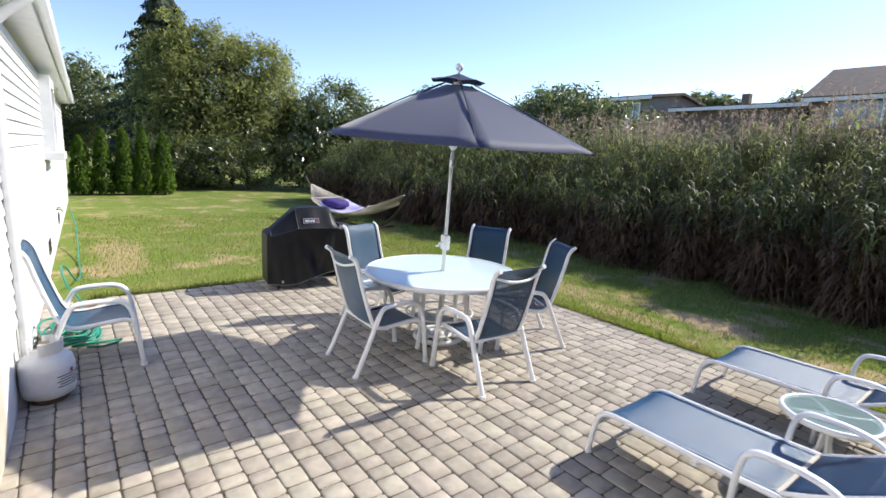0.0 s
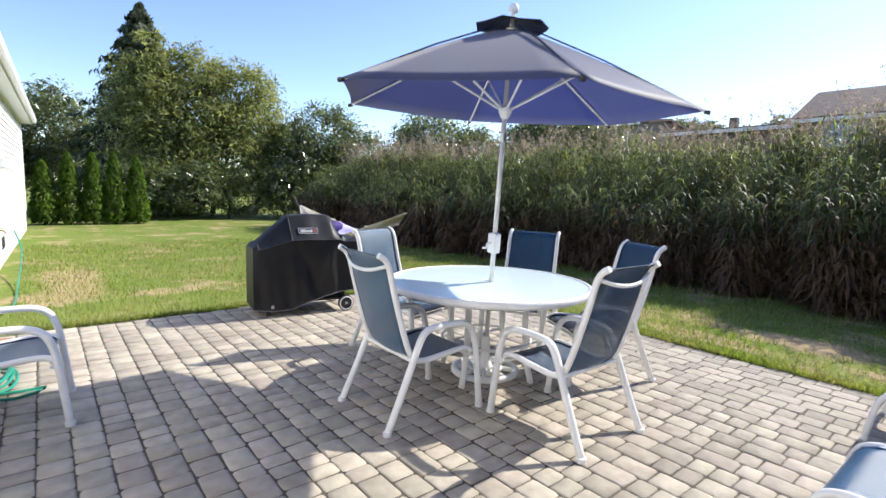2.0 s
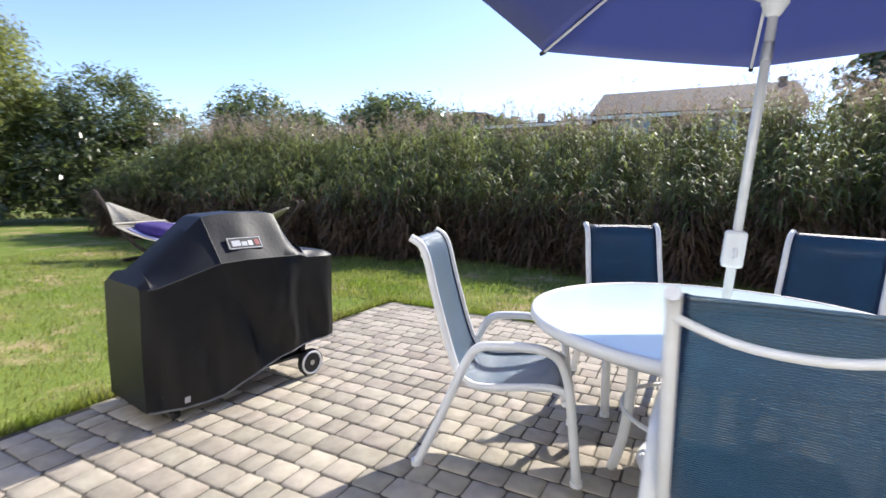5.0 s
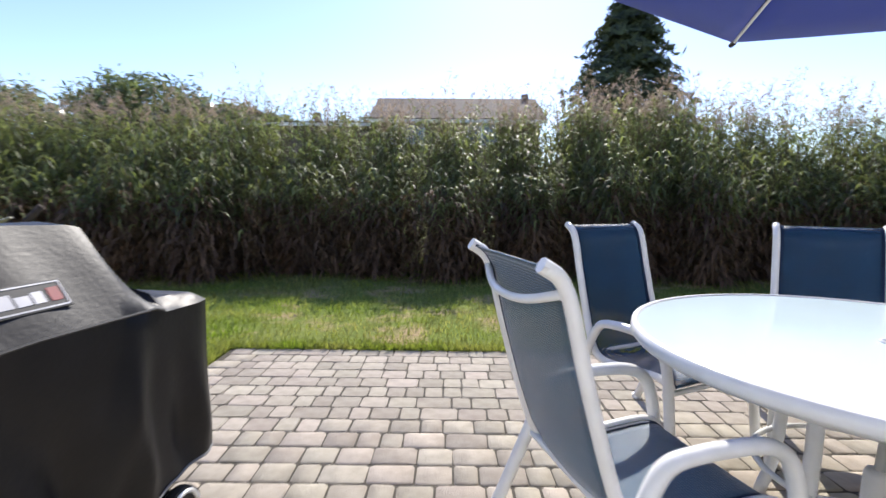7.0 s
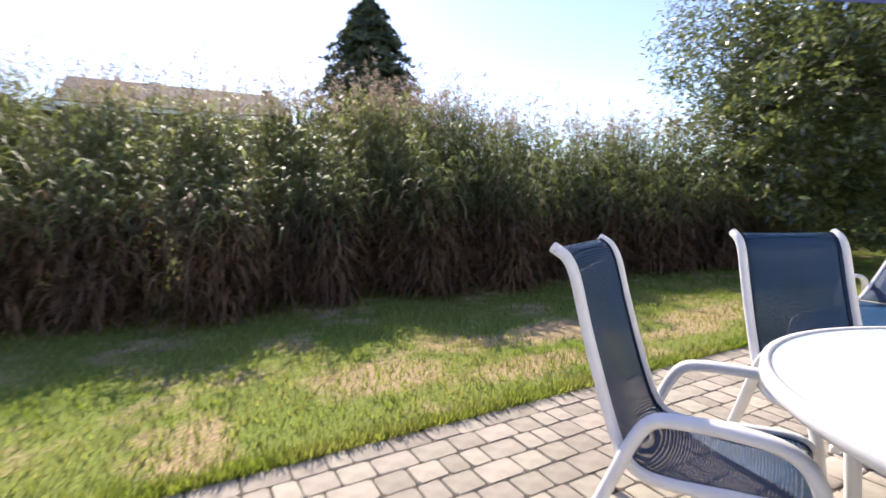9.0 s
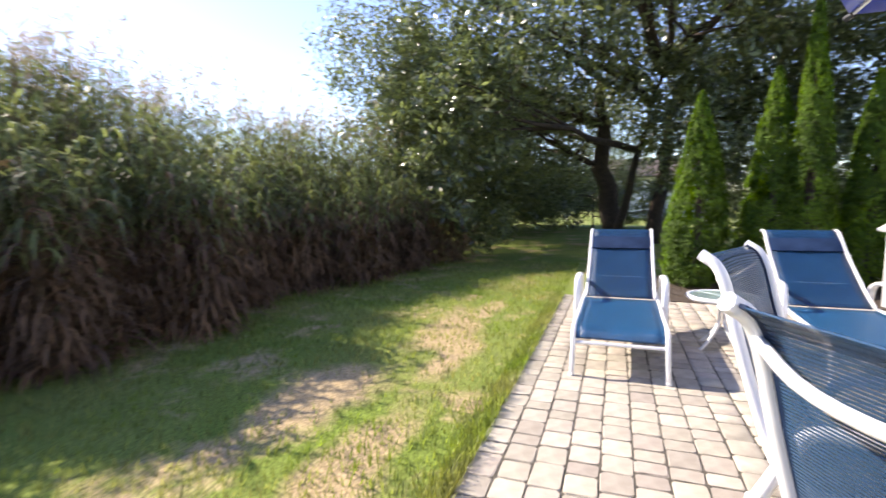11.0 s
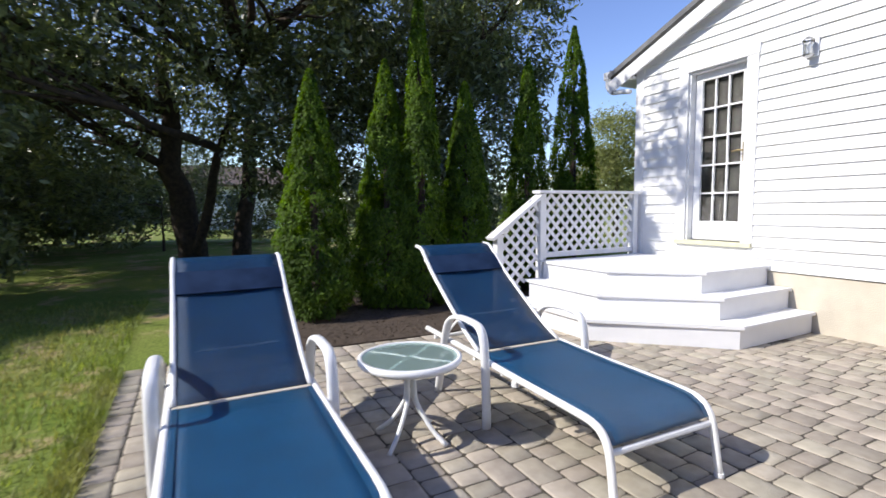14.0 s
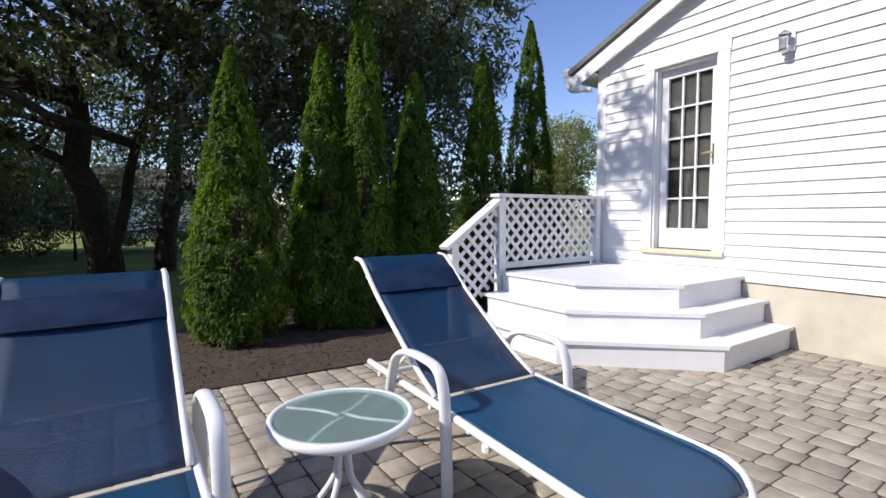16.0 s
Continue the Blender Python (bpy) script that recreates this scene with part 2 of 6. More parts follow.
M_DARKGLASS = mat("dark_window_pane", (0.10, 0.15, 0.20), 0.08, 0, (0.14, 0.19, 0.25), 0.6, spec=0.9)


def lawn_mat():
    m = mat("lawn", (0.145, 0.205, 0.036), 0.95, 0, (0.19, 0.22, 0.055), 0.7, 0.9, 45, spec=0.1)
    nt = m.node_tree
    p = nt.nodes["Principled BSDF"]
    base = p.inputs["Base Color"].links[0].from_socket
    tc = nt.nodes.new("ShaderNodeTexCoord")
    n = nt.nodes.new("ShaderNodeTexNoise")
    n.inputs["Scale"].default_value, n.inputs["Detail"].default_value = 1.1, 8
    n.inputs["Roughness"].default_value = 0.7
    nt.links.new(tc.outputs["Object"], n.inputs["Vector"])
    mr = nt.nodes.new("ShaderNodeMapRange")
    mr.inputs["From Min"].default_value, mr.inputs["From Max"].default_value = 0.52, 0.63
    nt.links.new(n.outputs["Fac"], mr.inputs["Value"])
    mx = nt.nodes.new("ShaderNodeMix")
    mx.data_type = "RGBA"
    mx.inputs["B"].default_value = (0.40, 0.30, 0.165, 1)
    # worn straw patches beside the patio edge, ragged by the same noise
    fac = mr.outputs["Result"]
    for px, py, sx, sy in ((-1.5, 10.2, 0.75, 0.42), (-0.4, 9.6, 0.7, 0.22), (1.3, 9.75, 0.8, 0.2), (-3.6, 9.9, 0.7, 0.4), (-9.0, 4.3, 1.8, 0.5), (-2.3, 9.55, 1.0, 0.25), (0.4, 9.9, 1.1, 0.4)):
        mp = nt.nodes.new("ShaderNodeMapping")
        mp.vector_type = "TEXTURE"
        mp.inputs["Location"].default_value, mp.inputs["Scale"].default_value = (px, py, 0), (sx, sy, 1)
        nt.links.new(tc.outputs["Object"], mp.inputs["Vector"])
        ln = nt.nodes.new("ShaderNodeVectorMath")
        ln.operation = "LENGTH"
        nt.links.new(mp.outputs["Vector"], ln.inputs[0])
        ad = nt.nodes.new("ShaderNodeMath")
        ad.operation, ad.inputs[1].default_value = "MULTIPLY_ADD", -2.6
        nt.links.new(n.outputs["Fac"], ad.inputs[0])
        nt.links.new(ln.outputs["Value"], ad.inputs[2])
        sp = nt.nodes.new("ShaderNodeMapRange")
        sp.inputs["From Min"].default_value, sp.inputs["From Max"].default_value = -0.25, -0.75
        nt.links.new(ad.outputs[0], sp.inputs["Value"])
        mxm = nt.nodes.new("ShaderNodeMath")
        mxm.operation = "MAXIMUM"
        nt.links.new(fac, mxm.inputs[0])
        nt.links.new(sp.outputs["Result"], mxm.inputs[1])
        fac = mxm.outputs[0]
    nt.links.new(fac, mx.inputs["Factor"])
    nt.links.new(base, mx.inputs["A"])
    f = nt.nodes.new("ShaderNodeTexNoise")
    f.inputs["Scale"].default_value, f.inputs["Detail"].default_value = 60, 3
    nt.links.new(tc.outputs["Object"], f.inputs["Vector"])
    hs = nt.nodes.new("ShaderNodeHueSaturation")
    mr2 = nt.nodes.new("ShaderNodeMapRange")
    mr2.inputs["From Min"].default_value, mr2.inputs["From Max"].default_value = 0.3, 0.7
    mr2.inputs["To Min"].default_value, mr2.inputs["To Max"].default_value = 0.55, 1.4
    nt.links.new(f.outputs["Fac"], mr2.inputs["Value"])
    nt.links.new(mr2.outputs["Result"], hs.inputs["Value"])
    nt.links.new(mx.outputs["Result"], hs.inputs["Color"])
    nt.links.new(hs.outputs["Color"], p.inputs["Base Color"])
    return m


M_LAWN = lawn_mat()


# ---- mesh helpers ----
def mesh_of(bm, name, material, smooth=False):
    me = bpy.data.meshes.new(name)
    bmesh.ops.recalc_face_normals(bm, faces=bm.faces)
    bm.to_mesh(me)
    bm.free()
    if smooth:
        me.shade_smooth()
    for m in material if isinstance(material, (list, tuple)) else [material]:
        me.materials.append(m)
    return me


def part(name, bm, material, parent=None, label="", smooth=False):
    """Links a bmesh as one mesh object under a thing or a part."""
    ob = new(name, mesh_of(bm, name, material, smooth))
    if parent:
        ob.parent = parent
    if label:
        tagged(ob, label)
    return ob


def thing(name, label, category, m=None, group="", kind=""):
    ob = tagged(new(name), label, category, group, kind)
    ob.empty_display_size = 0.1
    if m:
        ob.matrix_world = m
    return ob


def solid(name, bm, material, label, category, m=None, group="", kind="", smooth=False):
    ob = tagged(part(name, bm, material, smooth=smooth), label, category, group, kind)
    if m:
        ob.matrix_world = m
    return ob


def box(bm, lo, hi, bevel=0.0, m=None):
    c = [(a + b) / 2 for a, b in zip(lo, hi)]
    s = [abs(b - a) for a, b in zip(lo, hi)]
    mm = Matrix.LocRotScale(c, None, s)
    r = bmesh.ops.create_cube(bm, size=1, matrix=(m @ mm) if m else mm)
    if bevel:
        edges = {e for v in r["verts"] for e in v.link_edges}
        bmesh.ops.bevel(bm, geom=list(edges), offset=bevel, segments=2, affect="EDGES", profile=0.5)
    return bm


def B(lo, hi, bevel=0.0):
    return box(bmesh.new(), lo, hi, bevel)


def curve_pts(pts, n=5):
    """Catmull-Rom through the points."""
    P = [Vector(p) for p in pts]
    P = [2 * P[0] - P[1]] + P + [2 * P[-1] - P[-2]]
    out = []
    for i in range(1, len(P) - 2):
        a, b, c, d = P[i - 1:i + 3]
        for k in range(n):
            t = k / n
            out.append(0.5 * (2 * b + (c - a) * t + (2 * a - 5 * b + 4 * c - d) * t * t + (3 * b - a - 3 * c + d) * t ** 3))
    out.append(P[-2])
    return out


def tube(bm, pts, r, n=8, flat=1.0, closed=False):
    """A round or flattened tube along a polyline; r may be a list. flat < 1 squeezes it sideways."""
    P = [Vector(p) for p in pts]
    rings, prev = [], None
    for i, p in enumerate(P):
        if closed:
            d = (P[(i + 1) % len(P)] - P[i - 1]).normalized()
        else:
            d = (P[min(i + 1, len(P) - 1)] - P[max(i - 1, 0)]).normalized()
        if prev is None:
            up = Vector((1, 0, 0)) if abs(d.x) < 0.9 else Vector((0, 0, 1))
        else:
            up = prev
        u = (up - d * up.dot(d)).normalized()
        prev = u
        v = d.cross(u)
        rr = r[i] if isinstance(r, (list, tuple)) else r
        rings.append([bm.verts.new(p + u * math.cos(2 * math.pi * k / n) * rr + v * math.sin(2 * math.pi * k / n) * rr * flat) for k in range(n)])
    for a, b in zip(rings, rings[1:] + ([rings[0]] if closed else [])):
        for k in range(n):
            bm.faces.new((a[k], a[(k + 1) % n], b[(k + 1) % n], b[k]))
    if not closed:
        bm.faces.new(rings[0][::-1])
        bm.faces.new(rings[-1])
    return bm


def T(pts, r, n=8, flat=1.0, closed=False):
    return tube(bmesh.new(), pts, r, n, flat, closed)


def lathe(bm, prof, n=24, c=(0, 0)):
    """Turns a profile of (radius, z) about the vertical."""
    rings = [[bm.verts.new((c[0] + r * math.cos(2 * math.pi * k / n), c[1] + r * math.sin(2 * math.pi * k / n), z)) for k in range(n)] for r, z in prof]
    for a, b in zip(rings, rings[1:]):
        for k in range(n):
            bm.faces.new((a[k], a[(k + 1) % n], b[(k + 1) % n], b[k]))
    bm.faces.new(rings[0][::-1])
    bm.faces.new(rings[-1])
    return bm


def L(prof, n=24, c=(0, 0)):
    return lathe(bmesh.new(), prof, n, c)


def prism(bm, poly, z0, z1):
    lo = [bm.verts.new((x, y, z0)) for x, y in poly]
    hi = [bm.verts.new((x, y, z1)) for x, y in poly]
    n = len(poly)
    bm.faces.new(hi)
    bm.faces.new(lo[::-1])
    for i in range(n):
        bm.faces.new((lo[i], lo[(i + 1) % n], hi[(i + 1) % n], hi[i]))
    return bm


def ring_pts(r, z, n=32, c=(0, 0)):
    return [(c[0] + r * math.cos(2 * math.pi * k / n), c[1] + r * math.sin(2 * math.pi * k / n), z) for k in range(n)]


def cloth(bm, prof, half, thick=0.006, sag=0.0, nx=6):
    """A sheet across x from -half to half along a profile of (y, z), with thickness and a slight sag."""
    rows = []
    for j, (y, z) in enumerate(prof):
        a = prof[max(j - 1, 0)]
        b = prof[min(j + 1, len(prof) - 1)]
        d = Vector((0, b[0] - a[0], b[1] - a[1])).normalized()
        nrm = Vector((0, -d.z, d.y))
        e = math.sin(math.pi * j / (len(prof) - 1))
        top, bot = [], []
        for i in range(nx + 1):
            u = i / nx * 2 - 1
            o = Vector((u * half, y, z)) - nrm * sag * (1 - u * u) * e
            top.append(bm.verts.new(o))
            bot.append(bm.verts.new(o - nrm * thick))
        rows.append((top, bot))
    for (t0, b0), (t1, b1) in zip(rows, rows[1:]):
        for i in range(nx):
            bm.faces.new((t0[i], t0[i + 1], t1[i + 1], t1[i]))
            bm.faces.new((b0[i + 1], b0[i], b1[i], b1[i + 1]))
        bm.faces.new((t0[0], t1[0], b1[0], b0[0]))
        bm.faces.new((t1[-1], t0[-1], b0[-1], b1[-1]))
    for t, b, s in ((rows[0][0], rows[0][1], 1), (rows[-1][0], rows[-1][1], -1)):
        for i in range(nx):
            bm.faces.new((t[i + 1], t[i], b[i], b[i + 1])[::s])
    return bm


def from_arrays(name, V, F, materials, mi=None, smooth=False):
    """A mesh object from numpy arrays of corners and quads."""
    me = bpy.data.meshes.new(name)
    nF, k = F.shape
    me.vertices.add(len(V))
    me.vertices.foreach_set("co", np.ascontiguousarray(V, dtype=np.float32).ravel())
    me.loops.add(nF * k)
    me.loops.foreach_set("vertex_index", np.ascontiguousarray(F, dtype=np.int32).ravel())
    me.polygons.add(nF)
    me.polygons.foreach_set("loop_start", np.arange(0, nF * k, k, dtype=np.int32))
    for m in materials:
        me.materials.append(m)
    if mi is not None:
        me.polygons.foreach_set("material_index", np.ascontiguousarray(mi, dtype=np.int32))
    me.update(calc_edges=True)
    if smooth:
        me.shade_smooth()
    return new(name, me)


def leaf_cloud(rng, C, N, size, aspect=0.5, droop=0.0, jitter=0.35):
    """Leaves as pairs of quads folded along the midrib, at centres C, facing along N with scatter."""
    n = len(C)
    N = N + rng.normal(0, 0.7, (n, 3))
    N /= np.linalg.norm(N, axis=1)[:, None] + 1e-9
    D = rng.normal(0, 1, (n, 3))
    D[:, 2] -= droop
    D -= N * np.sum(D * N, axis=1)[:, None]
    D /= np.linalg.norm(D, axis=1)[:, None] + 1e-9
    S = np.cross(N, D)
    s = size * (1 + rng.uniform(-jitter, jitter, n))[:, None]
    w = s * aspect
    tip, tail = C + D * s, C - D * s
    up = N * s * 0.18
    a, b = C + S * w * 0.55 + up, C - S * w * 0.55 + up
    V = np.stack([tail, a, tip, b], axis=1).reshape(-1, 3)
    F = np.arange(4 * n).reshape(n, 4)
    return V, F


def pick(V, F, mi=0):
    return V, F, np.full(len(F), mi)


def join(parts):
    V, F, M, o = [], [], [], 0
    for v, f, m in parts:
        V.append(v)
        F.append(f + o)
        M.append(m)
        o += len(v)
    return np.concatenate(V), np.concatenate(F), np.concatenate(M)


# ---- ground, patio ----
WALL_Y = 3.17
HOUSE = pose(1.0, WALL_Y, 0, 0, 0, -1.5)  # the house stands slightly askew to the patio
PX0, PX1, PY0, PY1 = -6.12, 2.45, 2.85, 9.0

bm = bmesh.new()
bmesh.ops.create_grid(bm, x_segments=60, y_segments=60, size=600)
for v in bm.verts:
    v.co.z = -0.012
solid("ground", bm, M_LAWN, "mown green lawn with dry straw patches", "lawn", kind="structure")

patio = thing("pavement", "tumbled tan concrete paver patio in running rows", "patio", kind="structure")
part("bedding", B((PX0, PY0 - 0.6, -0.06), (PX1, PY1, -0.004)), M_JOINT, patio, "dark joint sand between the pavers")

mulch_bm = bmesh.new()
prism(mulch_bm, [(2.45, 3.3), (2.45, 5.4), (2.2, 6.2), (2.3, 7.9), (3.2, 8.5), (4.4, 8.0), (4.8, 5.0), (4.8, 1.0), (2.62, 1.0), (2.62, 3.3)], -0.01, 0.012)
solid("mulch_bed", mulch_bm, M_MULCH, "dark bark mulch bed under the arborvitae", "mulch", kind="structure")

# ---- house ----
GX0, GX1 = -3.6, 1.62       # gable part, in the house's own x (its corner and where the long wing begins)
EAVE, SLOPE = 3.22, 0.40
WING_END = -19.5
DOOR = (0.17, 0.86, 0.83, 2.80)  # x0, x1, z0, z1 of the opening
WINS = [(-10.9, -9.9, 1.76, 2.72)]
ridge_x = (GX0 + GX1) / 2
house = thing("house", "white clapboard house with a low gable and long wing", "house", HOUSE)


def wall_top(x):
    if x < GX0:
        return 3.05
    return EAVE + SLOPE * (GX1 - ridge_x - abs(x - ridge_x))


def spans(z0, z1, xa, xb):
    """The stretches of a course between the openings and under the roof."""
    cuts = [(xa, xb)]
    for x0, x1, a, b in [DOOR] + WINS:
        if z1 > a and z0 < b:
            nxt = []
            for s, e in cuts:
                if x1 <= s or x0 >= e:
                    nxt.append((s, e))
                else:
                    nxt += [(s, x0), (x1, e)]
            cuts = [c for c in nxt if c[1] - c[0] > 0.02]
    return cuts


# backing wall, built of blocks round the openings
bm = bmesh.new()
xs = sorted({WING_END, GX0, GX1, DOOR[0], DOOR[1], *[w[0] for w in WINS], *[w[1] for w in WINS]})
for xa, xb in zip(xs, xs[1:]):
    gaps = [(w[2], w[3]) for w in [DOOR] + WINS if w[0] <= xa + 1e-6 and w[1] >= xb - 1e-6]
    z = 0.0
    for g0, g1 in gaps + [(3.05, 3.05)]:
        if g0 - z > 0.01:
            box(bm, (xa, -0.16, z), (xb, -0.03, g0))
        z = g1
gb = [bm.verts.new(p) for y in (-0.16, -0.03) for p in ((GX0, y, 3.05), (GX1, y, 3.05), (GX1, y, EAVE), (ridge_x, y, wall_top(ridge_x)), (GX0, y, EAVE))]
bm.faces.new(gb[5:])
bm.faces.new(gb[:5][::-1])
for i in range(5):
    bm.faces.new((gb[i], gb[(i + 1) % 5], gb[5 + (i + 1) % 5], gb[5 + i]))
wall_north = part("wall_north", bm, M_SIDING, house)
tagged(wall_north, "white clapboard wall on a cream foundation")

part("side_wall", box(B((GX1 - 0.16, -9, 0.0), (GX1 - 0.02, -0.16, EAVE - 0.05)), (WING_END, -9, 0), (GX1, -8.85, 3.0)), M_SIDING, house)
part("end_wall", B((WING_END, -8.85, 0), (WING_END + 0.15, -0.16, 3.0)), M_SIDING, house)
part("foundation", box(B((GX0 - 0.2, -0.03, -0.1), (GX1 + 0.005, 0.0, 0.55), 0.004), (GX1 - 0.02, -9, -0.1), (GX1 + 0.005, -0.03, 0.55), 0.004), M_FOUND, house, "cream painted concrete foundation")
part("wing_foundation", B((WING_END - 0.01, -0.03, -0.1), (GX0 - 0.2, 0.0, 0.55), 0.004), M_SIDING, house, "white painted foundation of the wing")
for vx in (-7.4, -9.3, -12.6):
    part("vent", box(box(B((vx, 0.0, 0.24), (vx + 0.40, 0.012, 0.44), 0.003), (vx + 0.03, 0.012, 0.29), (vx + 0.37, 0.018, 0.31)), (vx + 0.03, 0.012, 0.36), (vx + 0.37, 0.018, 0.38)), M_COVER_EDGE, house, "dark louvred foundation vent")
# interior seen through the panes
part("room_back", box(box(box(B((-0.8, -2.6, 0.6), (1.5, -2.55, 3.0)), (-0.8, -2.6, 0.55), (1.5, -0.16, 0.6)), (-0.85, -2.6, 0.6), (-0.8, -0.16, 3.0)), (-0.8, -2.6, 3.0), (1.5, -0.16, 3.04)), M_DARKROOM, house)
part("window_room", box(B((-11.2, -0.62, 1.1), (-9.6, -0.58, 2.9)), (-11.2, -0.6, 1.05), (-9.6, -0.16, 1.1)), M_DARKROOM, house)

# roof: two gable slopes with overhangs, long wing behind with a level eave
bm = bmesh.new()
OV, RT = 0.32, 0.06


def slab(bm, quad, t):
    up = (Vector(quad[1]) - Vector(quad[0])).cross(Vector(quad[3]) - Vector(quad[0])).normalized() * t
    lo = [bm.verts.new(p) for p in quad]
    hi = [bm.verts.new(Vector(p) + up) for p in quad]
    bm.faces.new(lo[::-1])
    bm.faces.new(hi)
    for i in range(4):
        bm.faces.new((lo[i], lo[(i + 1) % 4], hi[(i + 1) % 4], hi[i]))
    return bm


zr = wall_top(ridge_x)
zl = EAVE - SLOPE * 0.42
slab(bm, [(ridge_x, 0.14, zr), (ridge_x, -9, zr), (GX1 + 0.42, -9, zl), (GX1 + 0.42, 0.14, zl)][::-1], RT)
slab(bm, [(ridge_x, 0.14, zr), (ridge_x, -9, zr), (GX0 - 0.42, -9, zl), (GX0 - 0.42, 0.14, zl)], RT)
part("roof", bm, M_ROOF, house, "grey asphalt shingle roof")
bm = bmesh.new()
slab(bm, [(GX0 - 0.2, 0.24, 3.08), (WING_END - 0.3, 0.24, 3.08), (WING_END - 0.3, -4.5, 4.5), (GX0 - 0.2, -4.5, 4.5)][::-1], RT)
part("wing_roof", bm, M_ROOF, house, "grey asphalt shingle roof")
part("wing_soffit", B((WING_END - 0.3, -0.03, 3.0), (GX0 - 0.2, 0.23, 3.03)), M_TRIM, house, "white vented soffit")
part("wing_fascia", B((WING_END - 0.3, 0.23, 2.98), (GX0 - 0.2, 0.255, 3.17), 0.004), M_TRIM, house)
bm = bmesh.new()
gut = [(0.255, 3.13), (0.255, 3.03), (0.315, 3.02), (0.34, 3.06), (0.355, 3.14), (0.34, 3.14), (0.328, 3.07), (0.31, 3.035), (0.27, 3.04), (0.265, 3.13)]
ga = [bm.verts.new((WING_END - 0.3, y, z)) for y, z in gut]
gb2 = [bm.verts.new((GX0 - 0.2, y, z)) for y, z in gut]
for i in range(len(gut)):
    j = (i + 1) % len(gut)
    bm.faces.new((ga[i], ga[j], gb2[j], gb2[i]))
bm.faces.new(ga[::-1])
bm.faces.new(gb2)
part("gutter", bm, M_TRIM, house, "white aluminium gutter")
part("downspout", T(curve_pts([(GX0 - 1.05, 0.31, 3.04), (GX0 - 1.05, 0.305, 2.95), (GX0 - 1.05, 0.23, 2.86), (GX0 - 1.05, 0.10, 2.74), (GX0 - 1.05, 0.045, 2.64), (GX0 - 1.05, 0.045, 2.4), (GX0 - 1.05, 0.045, 0.9), (GX0 - 1.05, 0.05, 0.25)], 4), 0.036, 8), M_TRIM, house, "white downspout with bent elbows", smooth=True)
for sgn, xe in ((1, GX1), (-1, GX0)):
    bm = bmesh.new()
    xo = xe + sgn * 0.42
    slab(bm, [(ridge_x, 0.115, zr - 0.12), (ridge_x, 0.14, zr - 0.12), (xo, 0.14, zl - 0.12), (xo, 0.115, zl - 0.12)], 0.155)
    part("rake_board", bm, M_TRIM, house, "white rake board")
    bm = bmesh.new()
    slab(bm, [(ridge_x, -0.03, zr - 0.03), (ridge_x, 0.115, zr - 0.03), (xo, 0.115, zl - 0.03), (xo, -0.03, zl - 0.03)], 0.015)
    part("rake_soffit", bm, M_TRIM, house)
    bm = bmesh.new()
    slab(bm, [(ridge_x, 0.012, zr - 0.12), (ridge_x, 0.03, zr - 0.12), (xe, 0.03, EAVE - 0.12), (xe, 0.012, EAVE - 0.12)], 0.09)
    part("frieze_board", bm, M_TRIM, house)
part("eave_box", B((GX1, -8.9, zl - 0.14), (GX1 + 0.40, 0.11, zl - 0.11)), M_TRIM, house)
part("eave_gutter", box(B((GX1 + 0.42, -8.9, zl - 0.06), (GX1 + 0.52, 0.12, zl + 0.05), 0.015), (GX1 + 0.40, -8.9, zl - 0.12), (GX1 + 0.42, 0.112, zl + 0.06)), M_TRIM, house, "white aluminium gutter")
part("gutter_outlet", T(curve_pts([(GX1 + 0.47, 0.08, zl - 0.05), (GX1 + 0.46, 0.08, zl - 0.16), (GX1 + 0.38, 0.08, zl - 0.24), (GX1 + 0.2, 0.09, zl - 0.27), (GX1 + 0.05, 0.1, zl - 0.30)], 4), 0.032, 8), M_TRIM, house, "white downspout elbow", smooth=True)
part("corner_board", box(B((GX1 - 0.11, 0.0, 0.55), (GX1 + 0.02, 0.022, EAVE - 0.1), 0.003), (GX1 - 0.0, -0.11, 0.55), (GX1 + 0.022, 0.0, EAVE - 0.1)), M_TRIM, house, "white corner board")
part("wing_corner_board", B((WING_END, 0.0, 0.55), (WING_END + 0.11, 0.022, 3.0), 0.003), M_TRIM, house)

# clapboards, course by course
COURSE = 0.117
k = 0
z = 0.56
while z < zr - 0.05:
    z1 = z + COURSE
    xa, xb = (WING_END + 0.11 if z1 < 3.0 else GX0), GX1 - 0.11
    if z1 > EAVE - 0.15:
        half = (GX1 - ridge_x) - (z1 + 0.06 - EAVE) / SLOPE
        xa, xb = max(ridge_x - half, GX0), min(ridge_x + half, GX1 - 0.11)
    for s, e in spans(z, z1, xa, xb):
        cutsx = [s]
        while e - cutsx[-1] > 4.6:
            cutsx.append(cutsx[-1] + 3.4 + (k * 37 % 10) * 0.1)
            k += 1
        cutsx.append(e)
        for a, b in zip(cutsx, cutsx[1:]):
            bm = bmesh.new()
            v = [bm.verts.new(p) for x in (a + 0.001, b - 0.001) for p in ((x, -0.03, z), (x, 0.022, z), (x, 0.002, z1 + 0.012), (x, -0.03, z1 + 0.012))]
            for q in ((0, 1, 2, 3), (7, 6, 5, 4), (0, 4, 5, 1), (1, 5, 6, 2), (2, 6, 7, 3), (3, 7, 4, 0)):
                bm.faces.new([v[i] for i in q])
            part("clapboard", bm, M_SIDING, wall_north)
    z = z1

